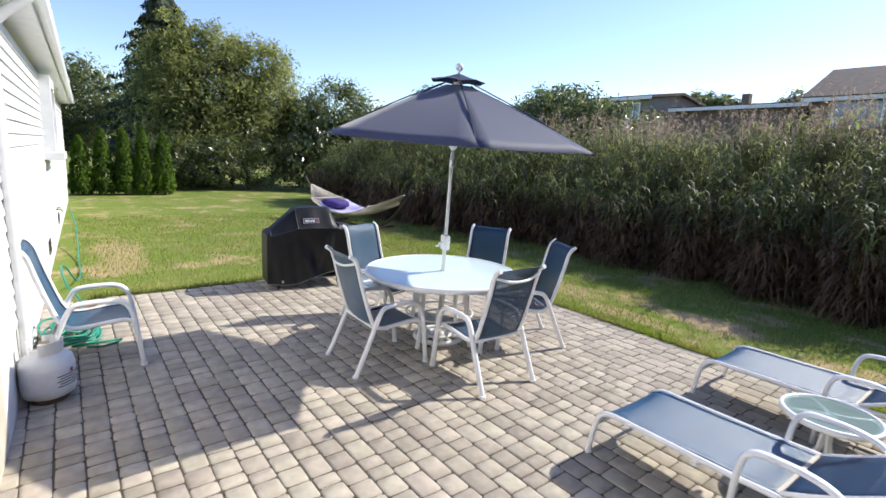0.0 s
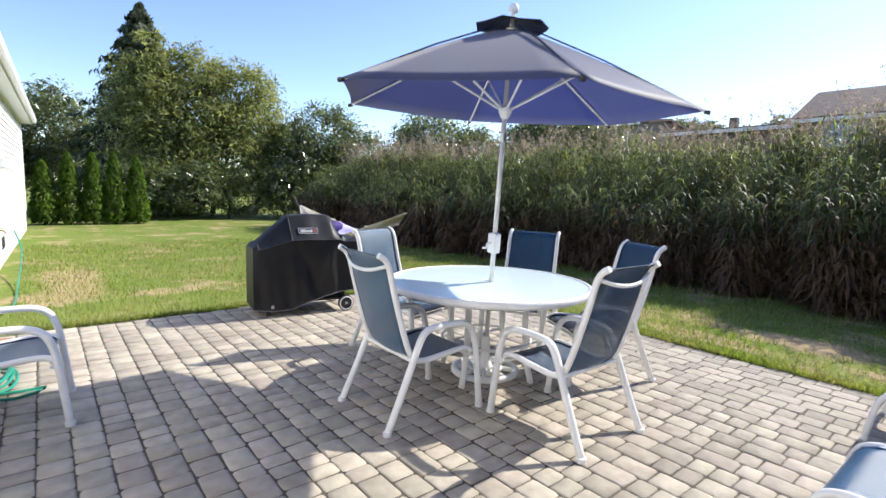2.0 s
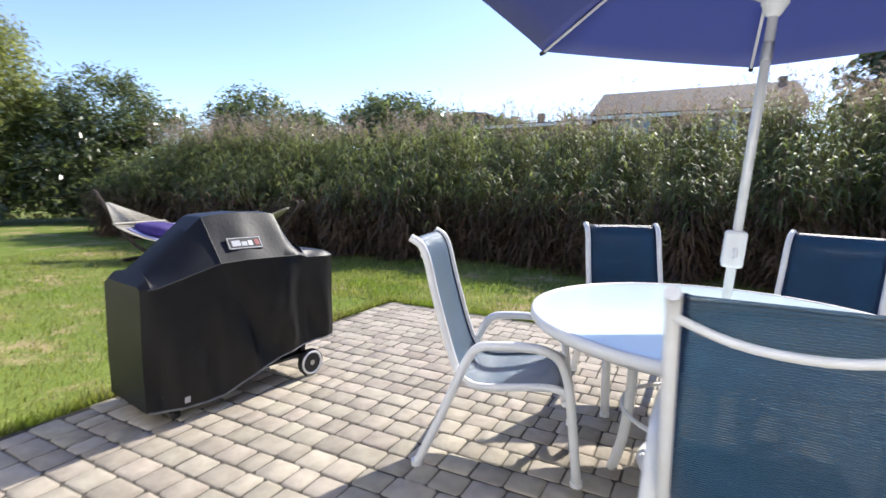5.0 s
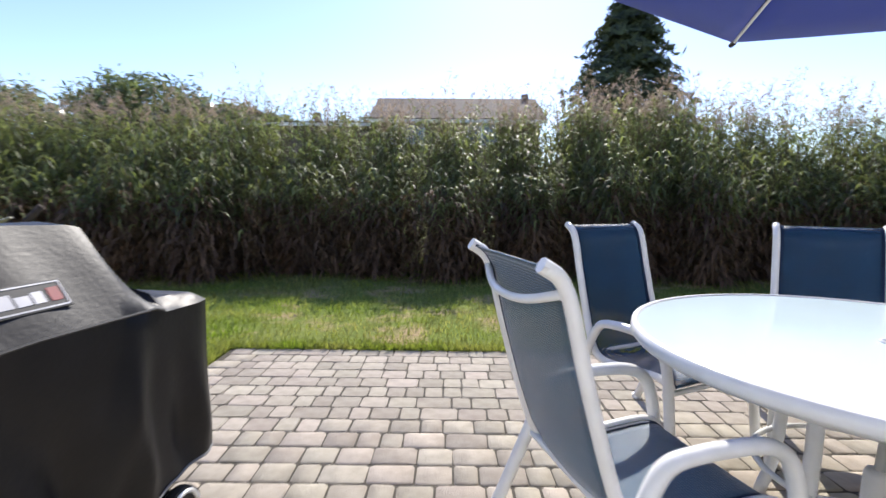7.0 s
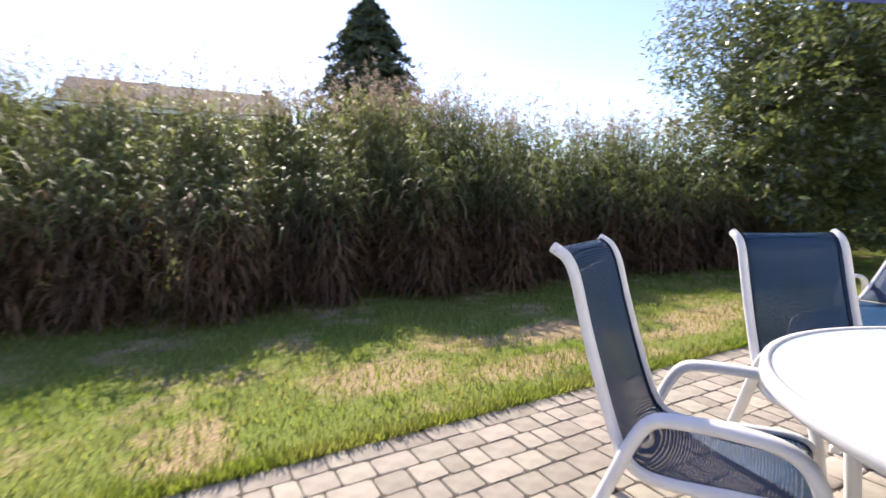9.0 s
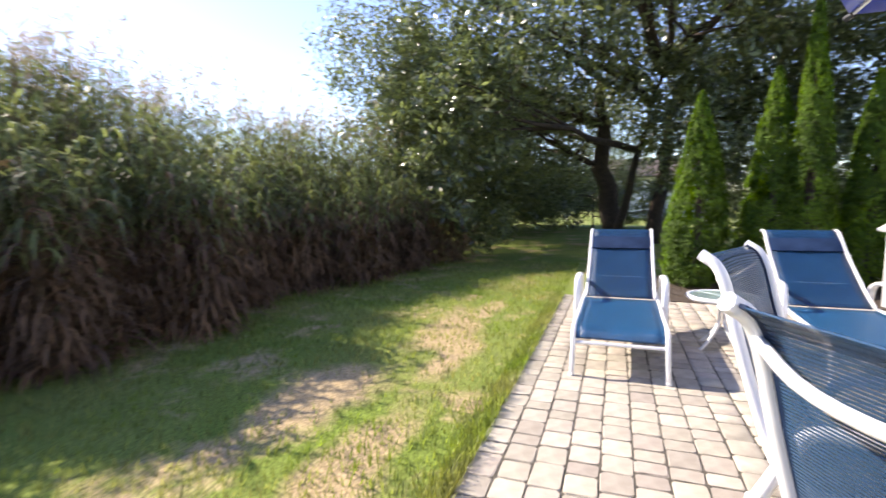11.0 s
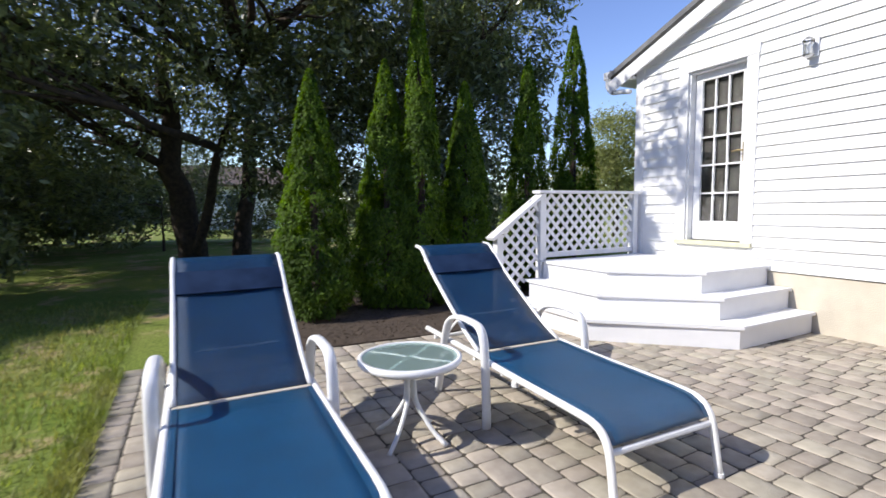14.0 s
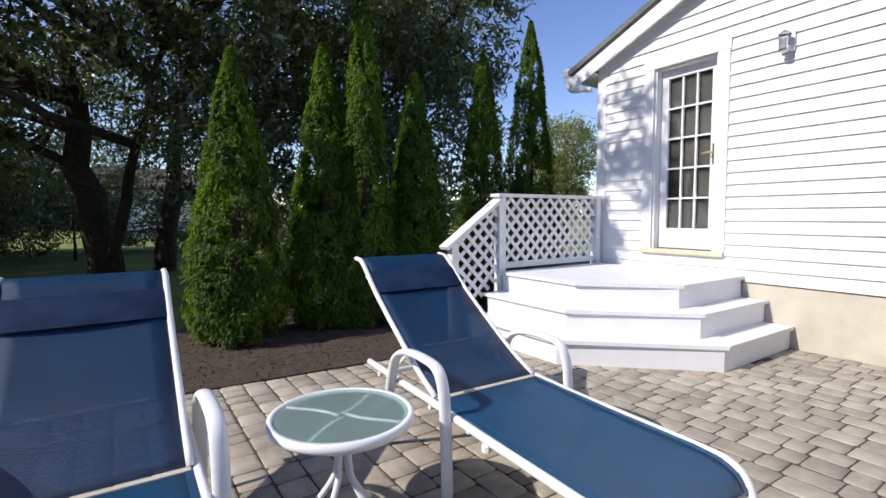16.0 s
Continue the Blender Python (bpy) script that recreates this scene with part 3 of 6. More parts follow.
# garden door with fifteen lights
dx0, dx1, dz0, dz1 = DOOR
door = thing("door_1", "white fifteen-pane glazed garden door, closed", "door", HOUSE, kind="structure")
part("casing", box(box(B((dx0 - 0.12, 0.0, dz0 - 0.02), (dx0, 0.03, dz1), 0.004), (dx1, 0.0, dz0 - 0.02), (dx1 + 0.12, 0.03, dz1), 0.004), (dx0 - 0.13, 0.0, dz1), (dx1 + 0.13, 0.034, dz1 + 0.12), 0.004), M_TRIM, door, "white flat door casing")
part("jamb", box(box(B((dx0, -0.15, dz0), (dx0 + 0.02, 0.0, dz1)), (dx1 - 0.02, -0.15, dz0), (dx1, 0.0, dz1)), (dx0, -0.15, dz1 - 0.02), (dx1, 0.0, dz1)), M_TRIM, door)
part("sill", B((dx0 - 0.12, -0.15, dz0 - 0.05), (dx1 + 0.12, 0.055, dz0), 0.006), mat("weathered_sill", (0.62, 0.60, 0.42), 0.7, 0, (0.5, 0.48, 0.34), 15), door, "weathered yellowish wooden sill")
lx0, lx1, lz0, lz1 = dx0 + 0.022, dx1 - 0.022, dz0 + 0.005, dz1 - 0.022
gx0, gx1, gz0, gz1 = lx0 + 0.085, lx1 - 0.085, lz0 + 0.22, lz1 - 0.09
leaf = part("leaf", box(box(box(B((lx0, -0.125, lz0), (gx0, -0.085, lz1), 0.003), (gx1, -0.125, lz0), (lx1, -0.085, lz1), 0.003), (gx0, -0.125, lz0), (gx1, -0.085, gz0), 0.003), (gx0, -0.125, gz1), (gx1, -0.085, lz1), 0.003), M_TRIM, door)
for i in range(1, 3):
    x = gx0 + (gx1 - gx0) * i / 3
    part("muntin", B((x - 0.009, -0.12, gz0), (x + 0.009, -0.09, gz1)), M_TRIM, leaf)
for i in range(1, 5):
    zz = gz0 + (gz1 - gz0) * i / 5
    part("muntin", B((gx0, -0.121, zz - 0.009), (gx1, -0.089, zz + 0.009)), M_TRIM, leaf)
for i in range(3):
    for j in range(5):
        a, b = gx0 + (gx1 - gx0) * i / 3, gx0 + (gx1 - gx0) * (i + 1) / 3
        c, d = gz0 + (gz1 - gz0) * j / 5, gz0 + (gz1 - gz0) * (j + 1) / 5
        ob = part("pane", B((a + 0.008, -0.108, c + 0.008), (b - 0.008, -0.102, d - 0.008)), M_PANE, leaf)
        ob.visible_shadow = False
# grey sheet added close behind the glass to set how dark the panes look
part("pane_backing", B((gx0 - 0.02, -0.145, gz0 - 0.02), (gx1 + 0.02, -0.138, gz1 + 0.02)), mat("grey_pane_backing", (0.038, 0.036, 0.034), 0.9, 0, (0.03, 0.029, 0.027), 6), door, "dull grey sheet added behind the panes")
hb = box(B((lx0 + 0.028, -0.085, 1.72), (lx0 + 0.062, -0.077, 1.93), 0.003), (lx0 + 0.038, -0.078, 1.83), (lx0 + 0.052, -0.03, 1.845))
tube(hb, [(lx0 + 0.045, -0.035, 1.837), (lx0 + 0.09, -0.033, 1.84), (lx0 + 0.15, -0.036, 1.832)], 0.010, 8)
part("handle", hb, M_BRASS, door, "aged brass lever handle with a backplate")

for wx0, wx1, wz0, wz1 in WINS:
    win = thing("window_1", "white boxed window with a deep sill", "window", HOUSE, kind="structure")
    part("window_frame", box(box(box(B((wx0 - 0.12, 0, wz0 - 0.05), (wx0, 0.16, wz1 + 0.15), 0.005), (wx1, 0, wz0 - 0.05), (wx1 + 0.12, 0.16, wz1 + 0.15), 0.005), (wx0, 0, wz1), (wx1, 0.16, wz1 + 0.15), 0.005), (wx0, 0.0, wz0 - 0.05), (wx1, 0.12, wz0 + 0.05), 0.005), M_TRIM, win)
    part("window_sill", B((wx0 - 0.16, 0.0, wz0 - 0.17), (wx1 + 0.16, 0.26, wz0 - 0.05), 0.008), M_TRIM, win, "deep white sill box")
    part("sash", box(B(((wx0 + wx1) / 2 - 0.03, 0.02, wz0), ((wx0 + wx1) / 2 + 0.03, 0.06, wz1)), (wx0, 0.02, (wz0 + wz1) / 2 - 0.02), (wx1, 0.058, (wz0 + wz1) / 2 + 0.02)), M_TRIM, win)
    part("pane", B((wx0, 0.035, wz0), (wx1, 0.041, wz1)), M_PANE, win).visible_shadow = False
    part("blind", B((wx0 + 0.01, -0.06, wz0 + 0.05), (wx1 - 0.01, -0.05, wz1)), M_BLIND, win, "pale drawn blind")

lantern = thing("wall_lantern", "small grey metal outdoor lantern on the siding", "lamp", HOUSE @ pose(-0.44, 0.02, 2.71) @ Matrix.Scale(0.8, 4))
part("back_plate", B((-0.07, 0.0, -0.11), (0.07, 0.018, 0.12), 0.006), M_TRIM, lantern)
part("arm", T(curve_pts([(0, 0.015, 0.05), (0, 0.06, 0.09), (0, 0.10, 0.07)], 4), 0.010), M_STEEL, lantern)
part("lantern_cap", L([(0.02, 0.11), (0.065, 0.07), (0.068, 0.055), (0.02, 0.055)], 8, (0, 0.10)), M_STEEL, lantern)
part("lantern_glass", L([(0.055, 0.055), (0.050, -0.09), (0.02, -0.095)], 8, (0, 0.10)), glass_mat("lantern_glass", (0.9, 0.92, 0.92), 0.15, 0.3, (0.6, 0.62, 0.62)), lantern)
part("lantern_foot", L([(0.055, -0.09), (0.05, -0.11), (0.015, -0.13)], 8, (0, 0.10)), M_STEEL, lantern)
for k in range(4):
    a = math.pi / 4 + k * math.pi / 2
    part("cage_bar", T([(0.058 * math.cos(a), 0.10 + 0.058 * math.sin(a), 0.06), (0.052 * math.cos(a), 0.10 + 0.052 * math.sin(a), -0.095)], 0.005, 5), M_STEEL, lantern)

# ---- deck steps and lattice rail ----
steps = thing("deck_steps", "pale grey painted wooden steps with chamfered corner", "steps")
for k in range(3):
    x0 = 0.42 + 0.215 * k
    y0, y1 = 4.35 - 0.05 * k, 5.29 - 0.225 * k
    x1 = 1.31 + 0.10 * k
    zt, zb = 0.205 * (k + 1), 0.205 * k
    wall = WALL_Y + (0.03 if k < 2 else 0.02)
    i = 0.03
    part("riser", prism(bmesh.new(), [(x0 + i, wall), (2.5 - 0.02 * (2 - k), wall), (2.5 - 0.02 * (2 - k), y1 - i), (x1 + 0.012, y1 - i), (x0 + i, y0 + 0.012)], zb, zt - 0.03), M_DECK, steps, "painted board riser")
    # tread boards along the front, chamfer and side
    d = 0.30
    if k < 2:
        part("tread", prism(bmesh.new(), [(x1, y1), (x1 + 0.11, y1 - d), (2.52, y1 - d), (2.52, y1)], zt - 0.03, zt), M_DECK, steps)
        part("tread", prism(bmesh.new(), [(x0, y0), (x0 + d, y0 - 0.07), (x1 + 0.107, y1 - d), (x1 - 0.003, y1)], zt - 0.03, zt), M_DECK, steps)
        part("tread", prism(bmesh.new(), [(x0, wall), (x0 + d, wall), (x0 + d, y0 - 0.074), (x0, y0 - 0.003)], zt - 0.03, zt), M_DECK, steps)
    else:
        # platform boards run along the house, cut by the chamfer
        n = 11
        for j in range(n):
            ya, yb = wall + (y1 - wall) * j / n, wall + (y1 - wall) * (j + 1) / n - 0.004

            def xe(y):
                return x0 if y <= y0 else x0 + (x1 - x0) * (y - y0) / (y1 - y0)
            poly = [(xe(ya), ya), (2.52, ya), (2.52, yb), (xe(yb), yb)]
            part("deck_board", prism(bmesh.new(), poly, zt - 0.03, zt), M_DECK, steps)

rail = thing("lattice_rail", "white wooden lattice railing beside the steps", "railing")
RX = 2.575
part("post", B((RX - 0.045, 4.74, 0.0), (RX + 0.045, 4.83, 1.40), 0.004), M_TRIM, rail)
part("wall_post", B((RX - 0.045, WALL_Y + 0.02, 0.0), (RX + 0.045, WALL_Y + 0.10, 1.40), 0.004), M_TRIM, rail)
part("low_post", B((RX - 0.045, 5.36, 0.0), (RX + 0.045, 5.44, 0.93), 0.004), M_TRIM, rail)
part("cap_rail", B((RX - 0.075, WALL_Y + 0.02, 1.40), (RX + 0.075, 4.86, 1.435), 0.005), M_TRIM, rail)
bm = bmesh.new()
slab(bm, [(RX - 0.075, 4.80, 1.40), (RX + 0.075, 4.80, 1.40), (RX + 0.075, 5.52, 0.90), (RX - 0.075, 5.52, 0.90)][::-1], 0.035)
part("sloping_rail", bm, M_TRIM, rail)
part("bottom_rail", B((RX - 0.03, WALL_Y + 0.10, 0.64), (RX + 0.03, 4.74, 0.70), 0.003), M_TRIM, rail)


def lattice(ya, yb, lo, hi, x, sgn):
    """Diagonal strips clipped to the panel between lo(y) and hi(y)."""
    pitch, wdt = 0.148, 0.040
    for c in np.arange(-3, 3.6, pitch):
        pts = [(y, (y - ya) * sgn + c + (0.5 if sgn > 0 else 1.6)) for y in np.linspace(ya, yb, 120)]
        ins = [(y, zz) for y, zz in pts if lo(y) <= zz <= hi(y)]
        if len(ins) > 3:
            (y0, z0), (y1, z1) = ins[0], ins[-1]
            d = Vector((0, y1 - y0, z1 - z0)).normalized()
            nn = Vector((0, -d.z, d.y)) * wdt / 2
            bm = bmesh.new()
            q = [Vector((x, y0, z0)) - nn, Vector((x, y1, z1)) - nn, Vector((x, y1, z1)) + nn, Vector((x, y0, z0)) + nn]
            slab(bm, q, 0.008)
            part("lattice_strip", bm, M_TRIM, rail)


for xx, sg in ((RX - 0.012, 1), (RX + 0.002, -1)):
    lattice(WALL_Y + 0.10, 4.74, lambda y: 0.69, lambda y: 1.40, xx, sg)
    lattice(4.83, 5.37, lambda y: max(0.08, 0.52 - (y - 4.83) * 0.8), lambda y: 1.385 - (y - 4.83) * 0.69, xx, sg)


# ---- furniture ----
SEAT_PROF = [(-0.40, 1.085), (-0.365, 1.06), (-0.335, 1.0), (-0.30, 0.86), (-0.255, 0.70), (-0.205, 0.54), (-0.165, 0.45), (-0.11, 0.41), (-0.02, 0.405), (0.12, 0.42), (0.24, 0.43), (0.30, 0.42), (0.325, 0.395)]


def sling_chair(label, group, m, cloth_mat):
    """White tube armchair with a mesh sling; faces +y."""
    ch = thing("sling_chair", label, "chair", m, group)
    hw = 0.25
    for s in (-1, 1):
        part("sling_rail", T([(s * hw, y, zz - 0.004) for y, zz in [(a.x, a.y) for a in [Vector(p) for p in [(q.x, q.y) for q in curve_pts([(y, zz, 0) for y, zz in SEAT_PROF], 3)]]]], 0.0195, 8), M_WHITE, ch, smooth=True)
        arm = curve_pts([(s * 0.30, -0.36, 0.0), (s * 0.295, -0.27, 0.20), (s * 0.29, -0.185, 0.40), (s * 0.287, -0.135, 0.52), (s * 0.285, -0.085, 0.592), (s * 0.285, -0.01, 0.612), (s * 0.285, 0.12, 0.617), (s * 0.285, 0.225, 0.607), (s * 0.285, 0.29, 0.565), (s * 0.287, 0.325, 0.48), (s * 0.29, 0.345, 0.36), (s * 0.295, 0.385, 0.0)], 4)
        part("arm_frame", T(arm, 0.0255, 10, 0.85), M_WHITE, ch, smooth=True)
        part("foot_cap", L([(0.028, 0.0), (0.028, 0.025), (0.016, 0.027)], 10, (s * 0.30, -0.357)), M_WHITE, ch)
        part("foot_cap", L([(0.028, 0.0), (0.028, 0.025), (0.016, 0.027)], 10, (s * 0.295, 0.383)), M_WHITE, ch)
        part("rail_cap", T([(s * hw, -0.396, 1.079), (s * hw, -0.412, 1.088)], 0.0195, 8), M_WHITE, ch)
    part("top_bar", T(curve_pts([(-hw, -0.352, 1.02), (-hw * 0.5, -0.385, 0.985), (0, -0.395, 0.975), (hw * 0.5, -0.385, 0.985), (hw, -0.352, 1.02)], 3), 0.012, 8), M_WHITE, ch, smooth=True)
    part("seat_bar", T([(-0.285, -0.17, 0.42), (0.285, -0.17, 0.42)], 0.013, 8), M_WHITE, ch)
    part("front_bar", T([(-0.285, 0.315, 0.37), (0.285, 0.315, 0.37)], 0.013, 8), M_WHITE, ch)
    part("sling", cloth(bmesh.new(), [(q.x, q.y) for q in curve_pts([(y, zz, 0) for y, zz in SEAT_PROF], 2)], hw - 0.008, 0.005, 0.022, 8), cloth_mat, ch, smooth=True)
    for s in (-1, 1):
        part("hem", cloth(bmesh.new(), [(q.x, q.y + 0.003) for q in curve_pts([(y, zz, 0) for y, zz in SEAT_PROF], 2)], 0.012, 0.008, 0, 1), M_SLING_DARK, ch).location.x = s * (hw - 0.022)
    return ch


def facing(x, y, dx, dy):
    """Pose of a seat whose back centre lies at x, y and which faces along dx, dy."""
    a = math.degrees(math.atan2(-dx, dy))
    d = Vector((dx, dy)).normalized() * 0.40
    return pose(x + d.x, y + d.y, 0, 0, 0, a)


G = "sling chairs round the table"
sling_chair("white-framed armchair with blue mesh sling at the glass table", G, facing(-2.79, 5.53, 0.03, 1), M_SLING)
sling_chair("white-framed armchair with pale sunlit blue sling near the grill", G, facing(-4.23, 6.50, 0.96, 0.26), M_SLING)
sling_chair("white-framed armchair facing the house, blue mesh sling coloured as shaded", G, facing(-3.48, 8.03, 0.44, -0.9), M_SLING_SHADED)
sling_chair("white-framed armchair on the lawn side, blue mesh sling coloured as shaded", G, facing(-2.23, 7.95, -0.45, -0.89), M_SLING_SHADED)
sling_chair("white-framed armchair at the glass table, mesh sling coloured as shaded", G, facing(-1.57, 6.58, -1, 0.03), M_SLING_SHADED)
sling_chair("white-framed armchair with blue sling against the house wall", "", facing(-4.03, 3.34, 0.05, 1), M_SLING)

# round table
TC, TZ, TR = (-2.905, 6.785), 0.765, 0.80
table = thing("patio_table", "round white patio table with frosted glass top", "table", pose(*TC, 0))
part("glass_top", L([(0.03, TZ - 0.008), (TR - 0.02, TZ - 0.008), (TR - 0.02, TZ), (0.03, TZ)], 64), M_GLASS_TOP, table, "frosted pale aqua glass")
part("rim", L([(TR - 0.04, TZ - 0.012), (TR - 0.038, TZ - 0.045), (TR - 0.01, TZ - 0.05), (TR + 0.008, TZ - 0.03), (TR + 0.004, TZ + 0.004), (TR - 0.018, TZ + 0.006), (TR - 0.02, TZ - 0.012)], 64), M_WHITE, table, smooth=True)
part("hub_ring", T(ring_pts(0.026, TZ + 0.002, 20), 0.006, 6, closed=True), M_WHITE, table)
for k in range(4):
    a = radians(20) + k * math.pi / 2
    c, s = math.cos(a), math.sin(a)
    part("spoke", T([(0.03 * c, 0.03 * s, TZ - 0.03), (0.74 * c, 0.74 * s, TZ - 0.03)], 0.016, 6), M_WHITE, table)
    part("leg", T(curve_pts([(0.50 * c, 0.50 * s, TZ - 0.03), (0.36 * c, 0.36 * s, 0.66), (0.33 * c, 0.33 * s, 0.5), (0.35 * c, 0.35 * s, 0.2), (0.40 * c, 0.40 * s, 0.0)], 4), 0.024, 10), M_WHITE, table, smooth=True)
part("brace_ring", T(ring_pts(0.36, 0.62, 40), 0.013, 8, closed=True), M_WHITE, table, smooth=True)
part("lower_ring", T(ring_pts(0.36, 0.30, 40), 0.011, 8, closed=True), M_WHITE, table, smooth=True)

# umbrella in its base
base = thing("umbrella_base", "white cast metal umbrella base under the table", "umbrella base", pose(*TC, 0))
part("outer_ring", T(ring_pts(0.25, 0.03, 40), 0.029, 8, closed=True), M_WHITE, base, smooth=True)
part("inner_ring", T(ring_pts(0.13, 0.05, 28), 0.016, 8, closed=True), M_WHITE, base, smooth=True)
part("hub", L([(0.075, 0.0), (0.07, 0.06), (0.04, 0.10), (0.035, 0.30), (0.028, 0.32)], 20), M_WHITE, base, smooth=True)
for k in range(8):
    a = k * math.pi / 4
    part("base_spoke", T([(0.06 * math.cos(a), 0.06 * math.sin(a), 0.05), (0.25 * math.cos(a), 0.25 * math.sin(a), 0.03)], 0.020, 6), M_WHITE, base)

umb = thing("patio_umbrella", "navy canvas market umbrella, open, on a white pole", "umbrella", pose(TC[0] - 0.01, TC[1], 0, 0.8, 3.6, 0))
UZ, UA, UR = 2.12, 2.69, 1.355
part("pole", T([(0, 0, 0.12), (0, 0, 2.745)], 0.019, 14), M_POLE, umb, smooth=True)
crank = part("crank_housing", B((-0.045, -0.035, 1.0), (0.04, 0.035, 1.16), 0.014), M_WHITE, umb)
part("crank_handle", T(curve_pts([(0.0, -0.03, 1.08), (0.0, -0.075, 1.08), (0.0, -0.085, 1.05), (0.0, -0.12, 1.05)], 3), 0.009, 7), M_WHITE, crank)
part("runner", L([(0.02, 2.03), (0.03, 2.04), (0.05, 2.08), (0.05, 2.11), (0.02, 2.12)], 16), M_WHITE, umb)
part("pole_sleeve", L([(0.0195, 1.86), (0.023, 1.865), (0.023, 1.93), (0.0195, 1.935)], 14), M_STEEL, umb)
part("top_hub", L([(0.02, 2.62), (0.045, 2.63), (0.045, 2.67), (0.02, 2.68)], 16), M_WHITE, umb)
part("finial", L([(0.012, 2.735), (0.016, 2.76), (0.012, 2.77), (0.032, 2.785), (0.038, 2.81), (0.030, 2.835), (0.008, 2.85)], 16), M_WHITE, umb, smooth=True)
A0 = radians(29)
tips = [Vector((UR * math.cos(A0 + k * math.pi / 3), UR * math.sin(A0 + k * math.pi / 3), UZ)) for k in range(6)]
apex = Vector((0, 0, UA))
for k in range(6):
    a, b = tips[k], tips[(k + 1) % 6]
    bm = bmesh.new()
    n, rows = 8, []
    for i in range(n + 1):
        u = 0.10 + 0.90 * i / n
        row = []
        for j in range(n + 1):
            w = j / n
            p = apex.lerp(a.lerp(b, w), u)
            p.z -= 0.012 * u * 4 * w * (1 - w) - 0.02 * math.sin(math.pi * u)
            inward = 0.05 * u * 4 * w * (1 - w)
            p.x *= 1 - inward * 0.4
            p.y *= 1 - inward * 0.4
            row.append(bm.verts.new(p))
        rows.append(row)
    for r0, r1 in zip(rows, rows[1:]):
        for j in range(n):
            bm.faces.new((r0[j], r0[j + 1], r1[j + 1], r1[j]))
    pan = part("canopy_panel", bm, M_CANOPY, umb, smooth=True)
    pan.modifiers.new("cloth", "SOLIDIFY").thickness = 0.004
    d = a.normalized()
    part("rib", T([(d.x * 0.04, d.y * 0.04, UA - 0.045), (a.x * 0.5, a.y * 0.5, (UA + UZ) / 2 - 0.005), (a.x, a.y, UZ - 0.012)], 0.009, 6), M_WHITE, umb)
    part("strut", T([(d.x * 0.04, d.y * 0.04, 2.09), (a.x * 0.46, a.y * 0.46, UA + (UZ - UA) * 0.46 - 0.02)], 0.009, 6), M_WHITE, umb)
    part("tip_cap", T([(a.x * 0.985, a.y * 0.985, UZ - 0.008), (a.x * 1.012, a.y * 1.012, UZ - 0.014)], 0.014, 8), M_BLACK, umb)
    # seam over the rib and the small vent flap above
    part("seam", T([(a.x * 0.12, a.y * 0.12, UA - 0.035), (a.x * 0.5, a.y * 0.5, (UA + UZ) / 2 + 0.033), (a.x * 0.97, a.y * 0.97, UZ + 0.012)], 0.006, 5), M_SLING_DARK, umb)
    bm = bmesh.new()
    v0 = bm.verts.new((0, 0, UA + 0.065))
    vr = [[bm.verts.new(Vector((0, 0, UA + 0.065)).lerp(Vector((p.x, p.y, 0)).normalized() * 0.27 + Vector((0, 0, UA - 0.02)), u)) for p in (a, a.lerp(b, 0.5) * 1.0, b)] for u in (0.5, 1.0)]
    vr[1][1].co.z += 0.02
    for j in range(2):
        bm.faces.new((v0, vr[0][j], vr[0][j + 1]))
        bm.faces.new((vr[0][j], vr[1][j], vr[1][j + 1], vr[0][j + 1]))
    ob = part("vent_flap", bm, M_VENT, umb)
    ob.modifiers.new("cloth", "SOLIDIFY").thickness = 0.004

# loungers: local +y runs from the foot to the head
LP = [(-0.03, 0.27), (0.0, 0.315), (0.06, 0.345), (0.16, 0.355), (0.55, 0.36), (1.02, 0.375)]
LBK = [(1.03, 0.385), (1.2, 0.47), (1.45, 0.63), (1.68, 0.79), (1.80, 0.895), (1.87, 0.945), (1.95, 0.955)]


